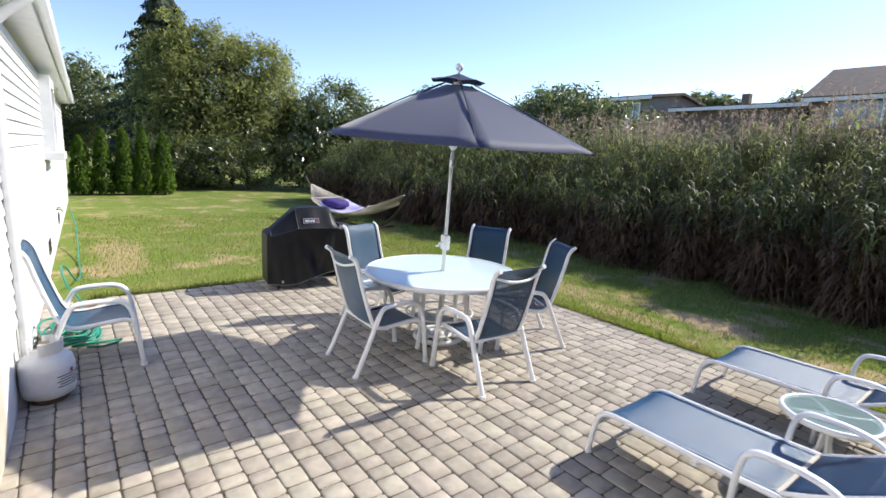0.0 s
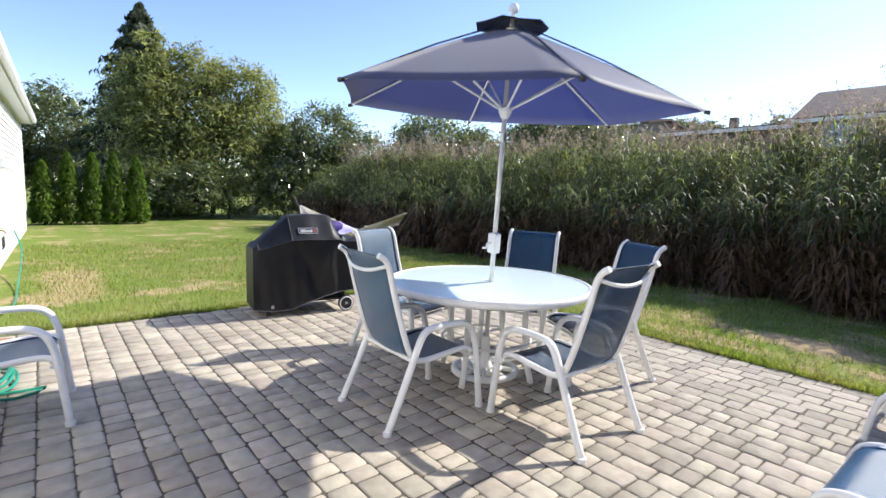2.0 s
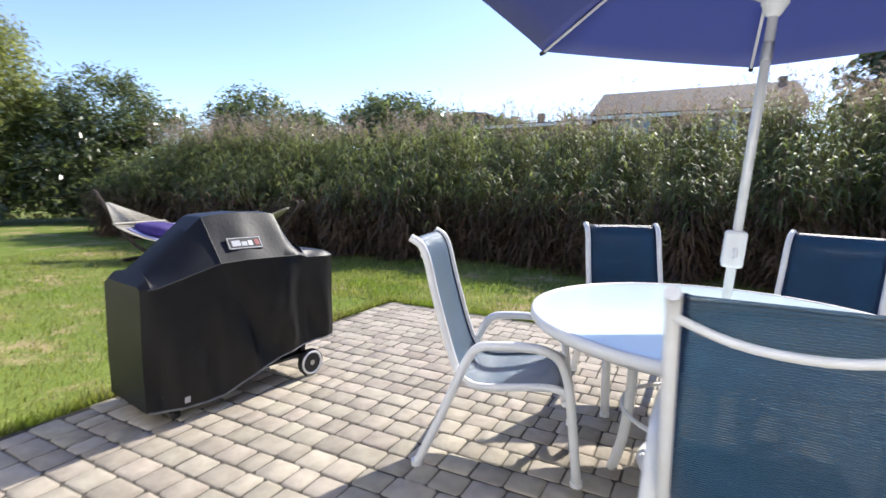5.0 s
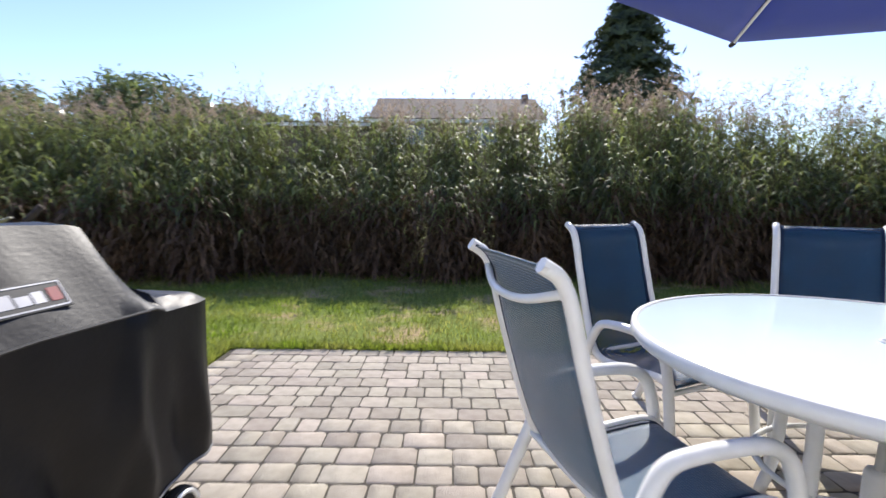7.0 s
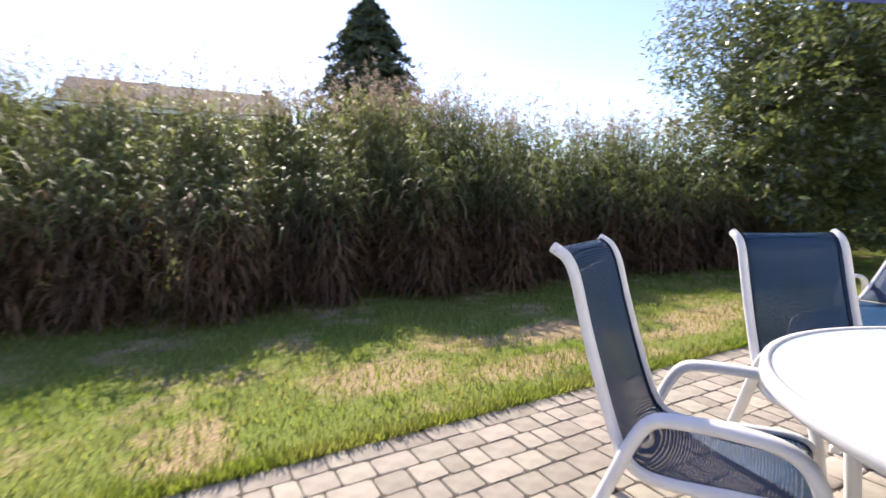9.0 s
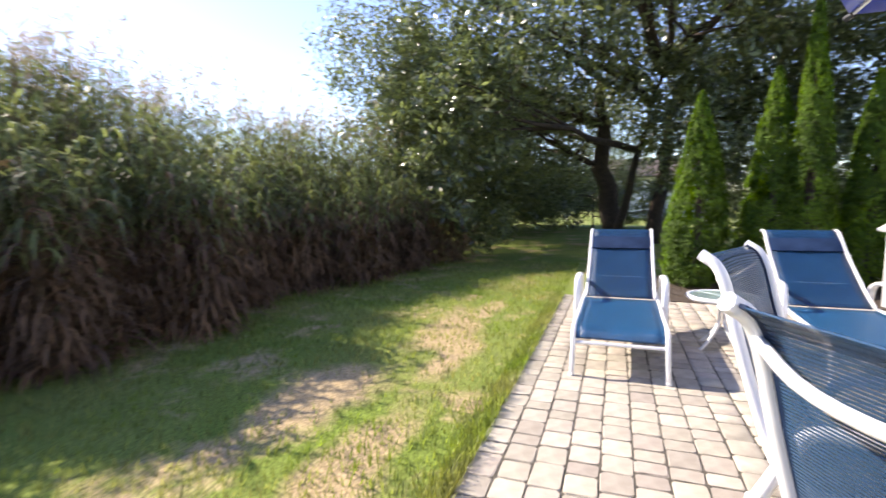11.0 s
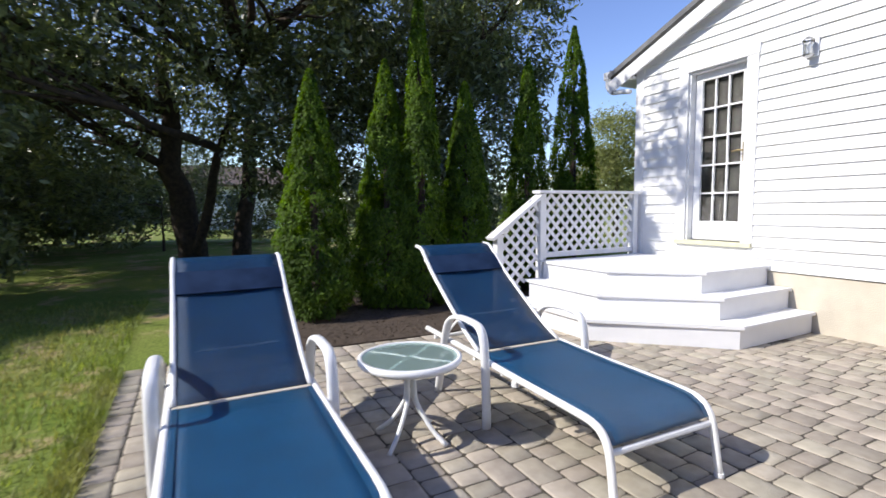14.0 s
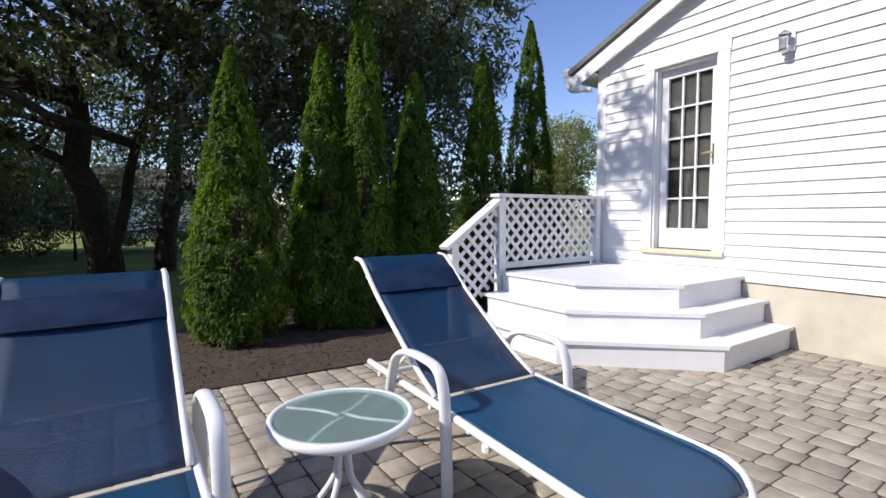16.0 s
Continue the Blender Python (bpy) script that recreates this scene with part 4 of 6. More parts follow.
def lounger(label, m):
    lo = thing("sun_lounger", label, "lounger", m, "sun loungers")
    hw = 0.318
    for s in (-1, 1):
        leg = curve_pts([(s * (hw + 0.005), -0.075, 0.0), (s * hw, -0.045, 0.2), (s * hw, -0.015, 0.29), (s * hw, 0.05, 0.335), (s * hw, 0.2, 0.345), (s * hw, 0.7, 0.352), (s * hw, 1.02, 0.365), (s * hw, 1.35, 0.37), (s * hw, 1.72, 0.375)], 4)
        part("side_rail", T(leg, 0.018, 10), M_WHITE, lo, smooth=True)
        part("back_rail", T(curve_pts([(s * (hw - 0.022), y, zz - 0.004) for y, zz in LBK], 3), 0.014, 8), M_WHITE, lo, smooth=True)
        arm = curve_pts([(s * (hw + 0.045), 0.83, 0.0), (s * (hw + 0.045), 0.84, 0.30), (s * (hw + 0.045), 0.855, 0.47), (s * (hw + 0.045), 0.90, 0.555), (s * (hw + 0.045), 1.0, 0.575), (s * (hw + 0.045), 1.16, 0.57), (s * (hw + 0.045), 1.27, 0.53), (s * (hw + 0.045), 1.33, 0.44), (s * (hw + 0.045), 1.40, 0.20), (s * (hw + 0.045), 1.46, 0.0)], 4)
        part("arm", T(arm, 0.028, 12, 0.6), M_WHITE, lo, smooth=True)
        part("foot_cap", L([(0.022, 0.0), (0.022, 0.02), (0.012, 0.022)], 10, (s * (hw + 0.005), -0.073)), M_WHITE, lo)
        part("glide_knob", L([(0.008, 0.30), (0.02, 0.305), (0.02, 0.33), (0.008, 0.335)], 10, (s * hw, 0.62)), M_WHITE, lo)
        part("hem", cloth(bmesh.new(), [(y, zz + 0.004) for y, zz in LP], 0.011, 0.008, 0, 1), M_LOUNGER, lo).location.x = s * (hw - 0.03)
    for y in (-0.03, 0.75, 1.05, 1.6):
        part("cross_bar", T([(-hw, y, 0.335 if y > 0 else 0.24), (hw, y, 0.335 if y > 0 else 0.24)], 0.014, 8), M_WHITE, lo)
    part("back_prop", T([(-hw + 0.04, 1.5, 0.37), (-hw + 0.06, 1.33, 0.53), (hw - 0.06, 1.33, 0.53), (hw - 0.04, 1.5, 0.37)], 0.010, 8), M_WHITE, lo)
    part("head_bar", T([(-hw + 0.022, 1.80, 0.855), (hw - 0.022, 1.80, 0.855)], 0.012, 8), M_WHITE, lo)
    part("seat_sling", cloth(bmesh.new(), [(q.x, q.y) for q in curve_pts([(y, zz, 0) for y, zz in LP], 3)], hw - 0.012, 0.005, 0.02, 8), M_LOUNGER, lo, "blue mesh sling", smooth=True)
    part("back_sling", cloth(bmesh.new(), [(q.x, q.y) for q in curve_pts([(y, zz, 0) for y, zz in LBK], 3)], hw - 0.034, 0.005, 0.012, 8), M_LOUNGER_SHADED, lo, "blue mesh sling", smooth=True)
    # dark strip laid on the sling as the shade of its curled top
    part("head_shade_strip", cloth(bmesh.new(), [(1.652, 0.780), (1.69, 0.810), (1.73, 0.844), (1.78, 0.888)], hw - 0.036, 0.006, 0.0, 8), M_SLING_DARK, lo, "dark strip for the shade below the curled head end")
    part("hinge_strip", B((-hw + 0.02, 1.005, 0.368), (hw - 0.02, 1.03, 0.380), 0.003), M_FOUND, lo, "cream hinge strip")
    return lo


lounger("white-framed blue mesh sun lounger nearer the steps", pose(-0.585, 6.72, 0, 0, 0, -91.5))
lounger("white-framed blue mesh sun lounger beside the lawn edge", pose(-0.62, 8.30, 0, 0, 0, -90.5))

side = thing("side_table", "small round white table with frosted glass top", "table", pose(0.365, 7.475, 0))
part("glass_top", L([(0.01, 0.447), (0.255, 0.447), (0.255, 0.453), (0.01, 0.453)], 48), M_GLASS_SIDE, side, "frosted greenish glass")
part("rim", L([(0.238, 0.444), (0.24, 0.425), (0.262, 0.415), (0.278, 0.43), (0.277, 0.455), (0.256, 0.458), (0.254, 0.444)], 48), M_WHITE, side, smooth=True)
for k in range(4):
    a = radians(35) + k * math.pi / 2
    c, s = math.cos(a), math.sin(a)
    part("spoke", T(curve_pts([(0.01 * c - 0.012 * s, 0.01 * s + 0.012 * c, 0.436), (0.10 * c, 0.10 * s, 0.436), (0.25 * c - 0.02 * s, 0.25 * s + 0.02 * c, 0.436)], 4), 0.017, 8, 0.6), M_WHITE, side, smooth=True)
    part("leg", T(curve_pts([(0.02 * c, 0.02 * s, 0.43), (0.028 * c, 0.028 * s, 0.25), (0.05 * c, 0.05 * s, 0.18), (0.13 * c, 0.13 * s, 0.07), (0.215 * c, 0.215 * s, 0.0)], 4), 0.013, 8), M_WHITE, side, smooth=True)

# ---- covered grill ----
grill = thing("covered_grill", "gas grill under a black vinyl cover", "grill", pose(-5.68, 6.40, 0, 0, 0, -9))
# local +x is the front; the long axis is y, from the left shelf (-y) to the right (+y)


def along(y, knots):
    """The value at y on a line through the knots."""
    return float(np.interp(y, [k[0] for k in knots], [k[1] for k in knots]))


TOPS = [(-0.58, 0.775), (-0.52, 0.825), (-0.18, 1.125), (-0.14, 1.135), (0.06, 1.15), (0.28, 1.14), (0.31, 1.13), (0.425, 0.905), (0.44, 0.885), (0.62, 0.875), (0.68, 0.855)]
EAVES = [(-0.58, 0.755), (-0.50, 0.765), (-0.17, 0.865), (0.0, 0.872), (0.40, 0.865), (0.43, 0.845), (0.68, 0.835)]
HEMS = [(-0.58, 0.09), (-0.4, 0.07), (-0.17, 0.075), (0.0, 0.14), (0.2, 0.20), (0.4, 0.25), (0.68, 0.25)]
HALF = [(-0.58, 0.235), (-0.53, 0.265), (-0.17, 0.30), (0.40, 0.30), (0.62, 0.285), (0.68, 0.26)]


def cover_shell():
    """The draped cover: sloping end, flat-topped hood, shelf end, and folds that deepen towards the hem."""
    bm = bmesh.new()
    ys = sorted({*np.round(np.linspace(-0.58, 0.68, 56), 4).tolist(), -0.18, -0.17, 0.31, 0.425})
    rows = []
    for y in ys:
        top, eave, hem, hw = along(y, TOPS), along(y, EAVES), along(y, HEMS), along(y, HALF)
        flat_half = hw * (0.80 if top - eave < 0.06 else 0.36)
        row = []
        for s in (1, -1):
            side = []
            for j in range(13):
                f = j / 12
                slack = (1 - f) * (0.35 + 0.65 * math.sin(math.pi * min(1, f + 0.25)))
                wob = slack * min(1, f * 4 + 0.25) * (0.034 * math.sin(y * 19 + s * 1.4 + f * 2.6) + 0.014 * math.sin(y * 43 + 2.0 * f + s) - 0.010)
                wob -= 0.045 * math.exp(-((y - 0.02 + 0.32 * (f - 0.5)) / 0.07) ** 2) * math.sin(math.pi * f)
                wob += 0.026 * math.exp(-((y - 0.24 - 0.2 * (f - 0.5)) / 0.05) ** 2) * math.sin(math.pi * f)
                side.append((s * (hw + wob), y, hem + (eave - hem) * f))
            for k in range(1, 7):
                f = k / 6
                dent = 0.008 * math.sin(math.pi * f) * math.sin(y * 21 + 1.3 * s)
                side.append((s * (hw + (flat_half - hw) * f), y, eave + (top - eave) * f + dent))
            row.append(side)
        mid = [(0.0, y, top + 0.004 - 0.006 * math.cos(y * 9))]
        rows.append([bm.verts.new(p) for p in row[0] + mid + row[1][::-1]])
    for a, b in zip(rows, rows[1:]):
        for i in range(len(a) - 1):
            bm.faces.new((a[i], a[i + 1], b[i + 1], b[i]))
    bm.faces.new(rows[0])
    bm.faces.new(rows[-1][::-1])
    return bm


cv = part("cover", cover_shell(), M_COVER, grill, "black vinyl cover with soft folds", smooth=True)
cv.data.set_sharp_from_angle(angle=radians(32))
part("seam_piping", T([(along(y, HALF) + 0.001, y, along(y, EAVES) + 0.001) for y in np.linspace(-0.55, 0.42, 24)], 0.0045, 6), M_COVER_EDGE, cv)
part("seam_piping", T([(along(y, HALF) + 0.001 - f * 0.192, y, along(y, EAVES) + f * (along(y, TOPS) - along(y, EAVES)) + 0.001) for f, y in ((0, -0.17), (0.5, -0.175), (1.0, -0.18))], 0.004, 6), M_COVER_EDGE, cv)
part("hem_piping", T([(along(y, HALF) + 0.25 * (0.35 + 0.65 * math.sin(math.pi * 0.25)) * (0.034 * math.sin(y * 19 + 1.4) + 0.014 * math.sin(y * 43 + 1) - 0.010), y, along(y, HEMS)) for y in np.linspace(-0.57, 0.67, 60)], 0.0055, 6), mat("worn_grey_hem", (0.22, 0.22, 0.22), 0.6), cv, "worn grey hem binding")
LABEL_M = pose(0.236, 0.02, 0.968, 0, -34, 0)
part("label_plate", B((0, -0.115, -0.042), (0.003, 0.115, 0.042), 0.001), M_COVER_EDGE, cv).matrix_local = LABEL_M
part("label_border", box(box(box(B((0.003, -0.108, 0.033), (0.0045, 0.108, 0.037)), (0.003, -0.108, -0.037), (0.0045, 0.108, -0.033)), (0.003, -0.108, -0.033), (0.0045, -0.104, 0.033)), (0.003, 0.104, -0.033), (0.0045, 0.108, 0.033)), M_LABEL, cv, "pale printed border").matrix_local = LABEL_M
part("label_print", box(box(B((0.003, -0.085, -0.02), (0.0045, -0.03, 0.018)), (0.003, -0.024, -0.02), (0.0045, 0.014, 0.008)), (0.003, 0.02, -0.02), (0.0045, 0.05, 0.014)), M_LABEL, cv, "pale printed bars").matrix_local = LABEL_M
part("label_mark", B((0.003, 0.064, -0.02), (0.0045, 0.096, 0.02)), M_RED, cv, "dull red printed mark").matrix_local = LABEL_M
for y in (-0.42, 0.45):
    for x in (-0.2, 0.2):
        part("leg", B((x - 0.02, y - 0.02, 0.02 if y < 0 else 0.1), (x + 0.02, y + 0.02, 0.5), 0.004), M_BLACK, grill)
for x in (-0.2, 0.2):
    part("caster", L([(0.02, 0.0), (0.028, 0.008), (0.028, 0.035), (0.015, 0.04)], 12, (x, -0.42)), M_BLACK, grill)
for x in (0.27, -0.27):
    wm = pose(x, 0.47, 0.095, 0, 90, 0)
    w = part("wheel", L([(0.06, -0.022), (0.092, -0.018), (0.095, 0.0), (0.092, 0.018), (0.06, 0.022)], 28), M_BLACK, grill)
    w.matrix_local = wm
    for sx in (-0.021, 0.021):
        part("whitewall_ring", T(ring_pts(0.076, sx, 28), 0.0085, 6, closed=True), M_WHITE, w, "white wheel band")
    part("hub_cap", L([(0.004, -0.026), (0.018, -0.026), (0.018, 0.026), (0.004, 0.026)], 14), M_STEEL, w)
part("axle", T([(-0.27, 0.47, 0.095), (0.27, 0.47, 0.095)], 0.008, 8), M_STEEL, grill)
part("lower_shelf", B((-0.24, -0.5, 0.14), (0.24, 0.5, 0.16), 0.003), M_BLACK, grill)
part("hem_tag", box(bmesh.new(), (0.285, -0.40, 0.10), (0.289, -0.37, 0.135), 0.001), M_LABEL, cv, "white care tag")

# ---- tank, hose, pot ----
tank = thing("propane_tank", "white propane cylinder with a paper label", "gas tank", pose(-3.40, 3.46, 0, 0, 0, 40) @ Matrix.Scale(1.1, 4))
part("shell", L([(0.10, 0.025), (0.145, 0.05), (0.155, 0.09), (0.155, 0.25), (0.145, 0.30), (0.10, 0.335), (0.04, 0.345)], 32), M_TANK, tank, smooth=True)
part("foot_ring", L([(0.105, 0.0), (0.11, 0.0), (0.112, 0.035), (0.10, 0.035)], 28), M_RUST, tank, "rust-stained foot ring")
bm = bmesh.new()
for a0, a1 in ((-60, 60), (100, 150), (210, 260)):
    n = 10
    ri = [(r, zz) for r, zz in ((0.098, 0.33), (0.102, 0.42), (0.096, 0.425), (0.092, 0.33))]
    cols = []
    for i in range(n + 1):
        a = radians(a0 + (a1 - a0) * i / n)
        cols.append([bm.verts.new((r * math.cos(a), r * math.sin(a), zz)) for r, zz in ri])
    for c0, c1 in zip(cols, cols[1:]):
        for j in range(4):
            bm.faces.new((c0[j], c1[j], c1[(j + 1) % 4], c0[(j + 1) % 4]))
    bm.faces.new(cols[0])
    bm.faces.new(cols[-1][::-1])
part("collar", bm, M_TANK, tank, "white guard collar with hand holes")
part("valve", lathe(L([(0.018, 0.34), (0.018, 0.38), (0.01, 0.39)], 12), [(0.028, 0.385), (0.03, 0.39), (0.028, 0.405)], 12), M_BRASS, tank)


def wrap(r, z0, z1, a0, a1, n=12):
    bm = bmesh.new()
    c = [[bm.verts.new((rr * math.cos(radians(a0 + (a1 - a0) * i / n)), rr * math.sin(radians(a0 + (a1 - a0) * i / n)), zz)) for rr, zz in ((r, z0), (r + 0.001, z0), (r + 0.001, z1), (r, z1))] for i in range(n + 1)]
    for p, q in zip(c, c[1:]):
        for j in range(4):
            bm.faces.new((p[j], q[j], q[(j + 1) % 4], p[(j + 1) % 4]))
    return bm


lab = part("paper_label", wrap(0.1555, 0.10, 0.245, -75, 75), mat("paper_label", (0.70, 0.69, 0.70), 0.6, 0, (0.62, 0.61, 0.63), 14), tank, "pale paper label with small print")
for j in range(5):
    part("print_bar", wrap(0.157, 0.12 + j * 0.018, 0.126 + j * 0.018, -20 + (j % 2) * 6, 55 - (j % 3) * 9, 8), M_COVER_EDGE, lab)
part("print_mark", wrap(0.157, 0.205, 0.23, 12, 22, 4), M_RED, lab, "small red warning mark")

pts = []
for i in range(150):
    a = i * 0.42
    r = 0.20 + 0.06 * math.sin(i * 0.31) + 0.05 * math.sin(i * 0.13 + 1)
    pts.append((-4.72 + r * 1.25 * math.cos(a) + 0.05 * math.sin(i * 0.07), 3.60 + r * 0.8 * math.sin(a), 0.02 + 0.0009 * i + 0.012 * math.sin(i * 1.7)))
pts = [(-4.36, 3.72, 0.018), (-4.3, 3.85, 0.018), (-4.42, 4.0, 0.018)] + pts + [(-5.0, 3.72, 0.25), (-5.2, 3.60, 0.42), (-5.6, 3.56, 0.55), (-6.2, 3.60, 0.40), (-6.7, 3.68, 0.12), (-7.4, 3.74, 0.02), (-8.6, 3.74, 0.02), (-10.4, 3.76, 0.3), (-10.5, 3.68, 0.62)]
solid("garden_hose", T(curve_pts(pts, 2), 0.011, 6), M_HOSE, "coiled green garden hose on the paving", "hose", smooth=True)
solid("flower_pot", L([(0.07, 0.0), (0.10, 0.13), (0.115, 0.135), (0.115, 0.165), (0.10, 0.165), (0.09, 0.13), (0.02, 0.12)], 20, (-5.25, 3.74)), M_TERRA, "empty terracotta pot beside the hose", "pot", smooth=True)
spigot = thing("wall_spigot", "small brass garden tap on the foundation", "tap", HOUSE @ pose(-11.5, 0.0, 0.62))
part("tap_body", T([(0, 0.0, 0), (0, 0.08, 0), (0, 0.11, -0.05)], 0.014, 8), M_BRASS, spigot)
part("tap_wheel", T(ring_pts(0.03, 0.04, 12, (0, 0.06)), 0.006, 5, closed=True), M_BRASS, spigot)

# ---- hammock ----
ham = thing("hammock", "cream rope hammock on a stand with violet pillow and cloth", "hammock")
hA, hB = Vector((-12.6, 9.35, 1.15)), Vector((-9.0, 10.3, 0.95))
ax = (hB - hA).normalized()
cr = Vector((-ax.y, ax.x, 0))
bm = bmesh.new()


def ham_pt(u, w):
    half = 0.58 * min(1, (u - 0.0) / 0.22, (1 - u) / 0.22)
    zz = 1.0 - 0.62 * math.sin(math.pi * u) - 0.10 * (1 - w * w) * math.sin(math.pi * u)
    p = hA.lerp(hB, u) + cr * w * half
    return Vector((p.x, p.y, zz))


for i in range(19):
    w = -1 + i / 9
    tube(bm, [ham_pt(u, w) for u in np.linspace(0.01, 0.99, 24)], 0.011, 4)
for j in range(44):
    u = 0.2 + 0.6 * j / 43
    tube(bm, [ham_pt(u, w) for w in np.linspace(-1, 1, 7)], 0.010, 4)
tagged(part("rope_net", bm, M_NET, ham), kind="stuff")
for u in (0.2, 0.8):
    part("spreader_bar", T([ham_pt(u, -1.08), ham_pt(u, 1.08)], 0.02, 8), M_NET, ham, "wooden spreader bar")
part("stand_beam", T(curve_pts([(*(hA - ax * 0.25).xy, 1.2), (*hA.lerp(hB, 0.12).xy, 0.35), (*hA.lerp(hB, 0.3).xy, 0.06), (*hA.lerp(hB, 0.7).xy, 0.06), (*hA.lerp(hB, 0.88).xy, 0.35), (*(hB + ax * 0.25).xy, 1.1)], 5), 0.035, 8), M_BARK, ham, "dark stand tube", smooth=True)
for u in (0.25, 0.75):
    p = hA.lerp(hB, u)
    part("stand_foot", T([(*(p - cr * 0.6).xy, 0.04), (*(p + cr * 0.6).xy, 0.04)], 0.035, 8), M_BARK, ham)
pm = Matrix.Translation(ham_pt(0.3, 0) + Vector((0, 0, 0.12))) @ Euler((0, 0.1, math.atan2(ax.y, ax.x))).to_matrix().to_4x4()
bm = bmesh.new()
bmesh.ops.create_uvsphere(bm, u_segments=20, v_segments=12, radius=1)
for v in bm.verts:
    for i in range(3):
        v.co[i] = math.copysign(abs(v.co[i]) ** 0.6, v.co[i])
    v.co = Vector((v.co.x * 0.34, v.co.y * 0.32, v.co.z * 0.11))
solid("hammock_pillow", bm, M_VIOLET, "violet stuffed pillow lying in the hammock", "pillow", pm, smooth=True)
bm = bmesh.new()
gr = [[bm.verts.new(ham_pt(u, w) + Vector((0, 0, 0.02))) for w in np.linspace(-0.8, 1.05, 8)] for u in np.linspace(0.24, 0.62, 14)]
for a, b in zip(gr, gr[1:]):
    for j in range(7):
        bm.faces.new((a[j], a[j + 1], b[j + 1], b[j]))
bl = solid("hammock_blanket", bm, mat("pale_lilac_cloth", (0.55, 0.52, 0.70), 0.8, 0, (0.30, 0.28, 0.5), 3), "pale lilac striped cloth spread in the hammock", "blanket", smooth=True)
bl.modifiers.new("cloth", "SOLIDIFY").thickness = 0.01


# ---- planting ----
def limb_mesh(bm, p0, p1, r0, r1, rng, n=6, wob=0.25):
    pts, rad = [], []
    for i in range(n + 1):
        f = i / n
        o = Vector((rng.uniform(-wob, wob), rng.uniform(-wob, wob), rng.uniform(-wob, wob) * 0.4)) * (f * (1.3 - f))
        pts.append(Vector(p0).lerp(Vector(p1), f) + o)
        rad.append(r0 + (r1 - r0) * f)
    tube(bm, pts, rad, 7)
    return pts


def broad_tree(name, label, x, y, trunks, lobes, leaf_m, n, size, seed, droop=0.3, aspect=0.5, clump=0.55):
    """A tree: tapered trunks with limbs into each lobe (cx, cy, cz, rx, ry, rz) of the crown, leaves in clumps."""
    rng = random.Random(seed)
    g = np.random.default_rng(seed)
    t = thing(name, label, "tree")
    bm = bmesh.new()
    tops = []
    for bx, by, tx, ty, tz, r in trunks:
        pts = limb_mesh(bm, (x + bx, y + by, -0.15), (x + tx, y + ty, tz), r, r * 0.35, rng, 8, r * 1.2)
        tops += pts[3:]
    for lo in lobes:
        c = Vector((x + lo[0], y + lo[1], lo[2]))
        if lo[2] < 2.7 and trunks[0][4] > 4:
            continue
        near = min(tops, key=lambda p: (p - c).length + abs(p.z - c.z * 0.7))
        mid = limb_mesh(bm, near, c, trunks[0][5] * 0.27, trunks[0][5] * 0.08, rng, 6, 0.3)
        for _ in range(4):
            e = c + Vector((rng.uniform(-1, 1) * lo[3], rng.uniform(-1, 1) * lo[4], rng.uniform(-0.6, 0.9) * lo[5])) * 0.75
            limb_mesh(bm, mid[rng.randint(2, 5)], e, trunks[0][5] * 0.14, 0.008, rng, 5, 0.2)
    part("trunk", bm, M_BARK, t, smooth=True)
    vol = np.array([lo[3] * lo[4] * lo[5] for lo in lobes]) ** 0.75
    cnt = np.maximum((n * vol / vol.sum()).astype(int), 50)
    C, N = [], []
    for lo, k in zip(lobes, cnt):
        m = max(k // 45, 6)
        d = g.normal(0, 1, (m, 3))
        d /= np.linalg.norm(d, axis=1)[:, None]
        rad = g.uniform(0.45, 1.08, m) ** 0.6
        cc = np.array([x + lo[0], y + lo[1], lo[2]]) + d * rad[:, None] * np.array(lo[3:6])
        idx = g.integers(0, m, k)
        sp = g.normal(0, clump * min(lo[3:6]) * 0.32, (k, 3))
        sp[:, 2] *= 0.8
        p = cc[idx] + sp
        C.append(p)
        N.append(d[idx] * 0.5 + np.array([0, 0, 0.6]))
    C, N = np.concatenate(C), np.concatenate(N)
    ok = C[:, 2] > 0.15
    V, F = leaf_cloud(g, C[ok], N[ok], size, aspect, droop)
    ob = from_arrays("crown", V, F, [leaf_m])
    ob.parent = t
    return t


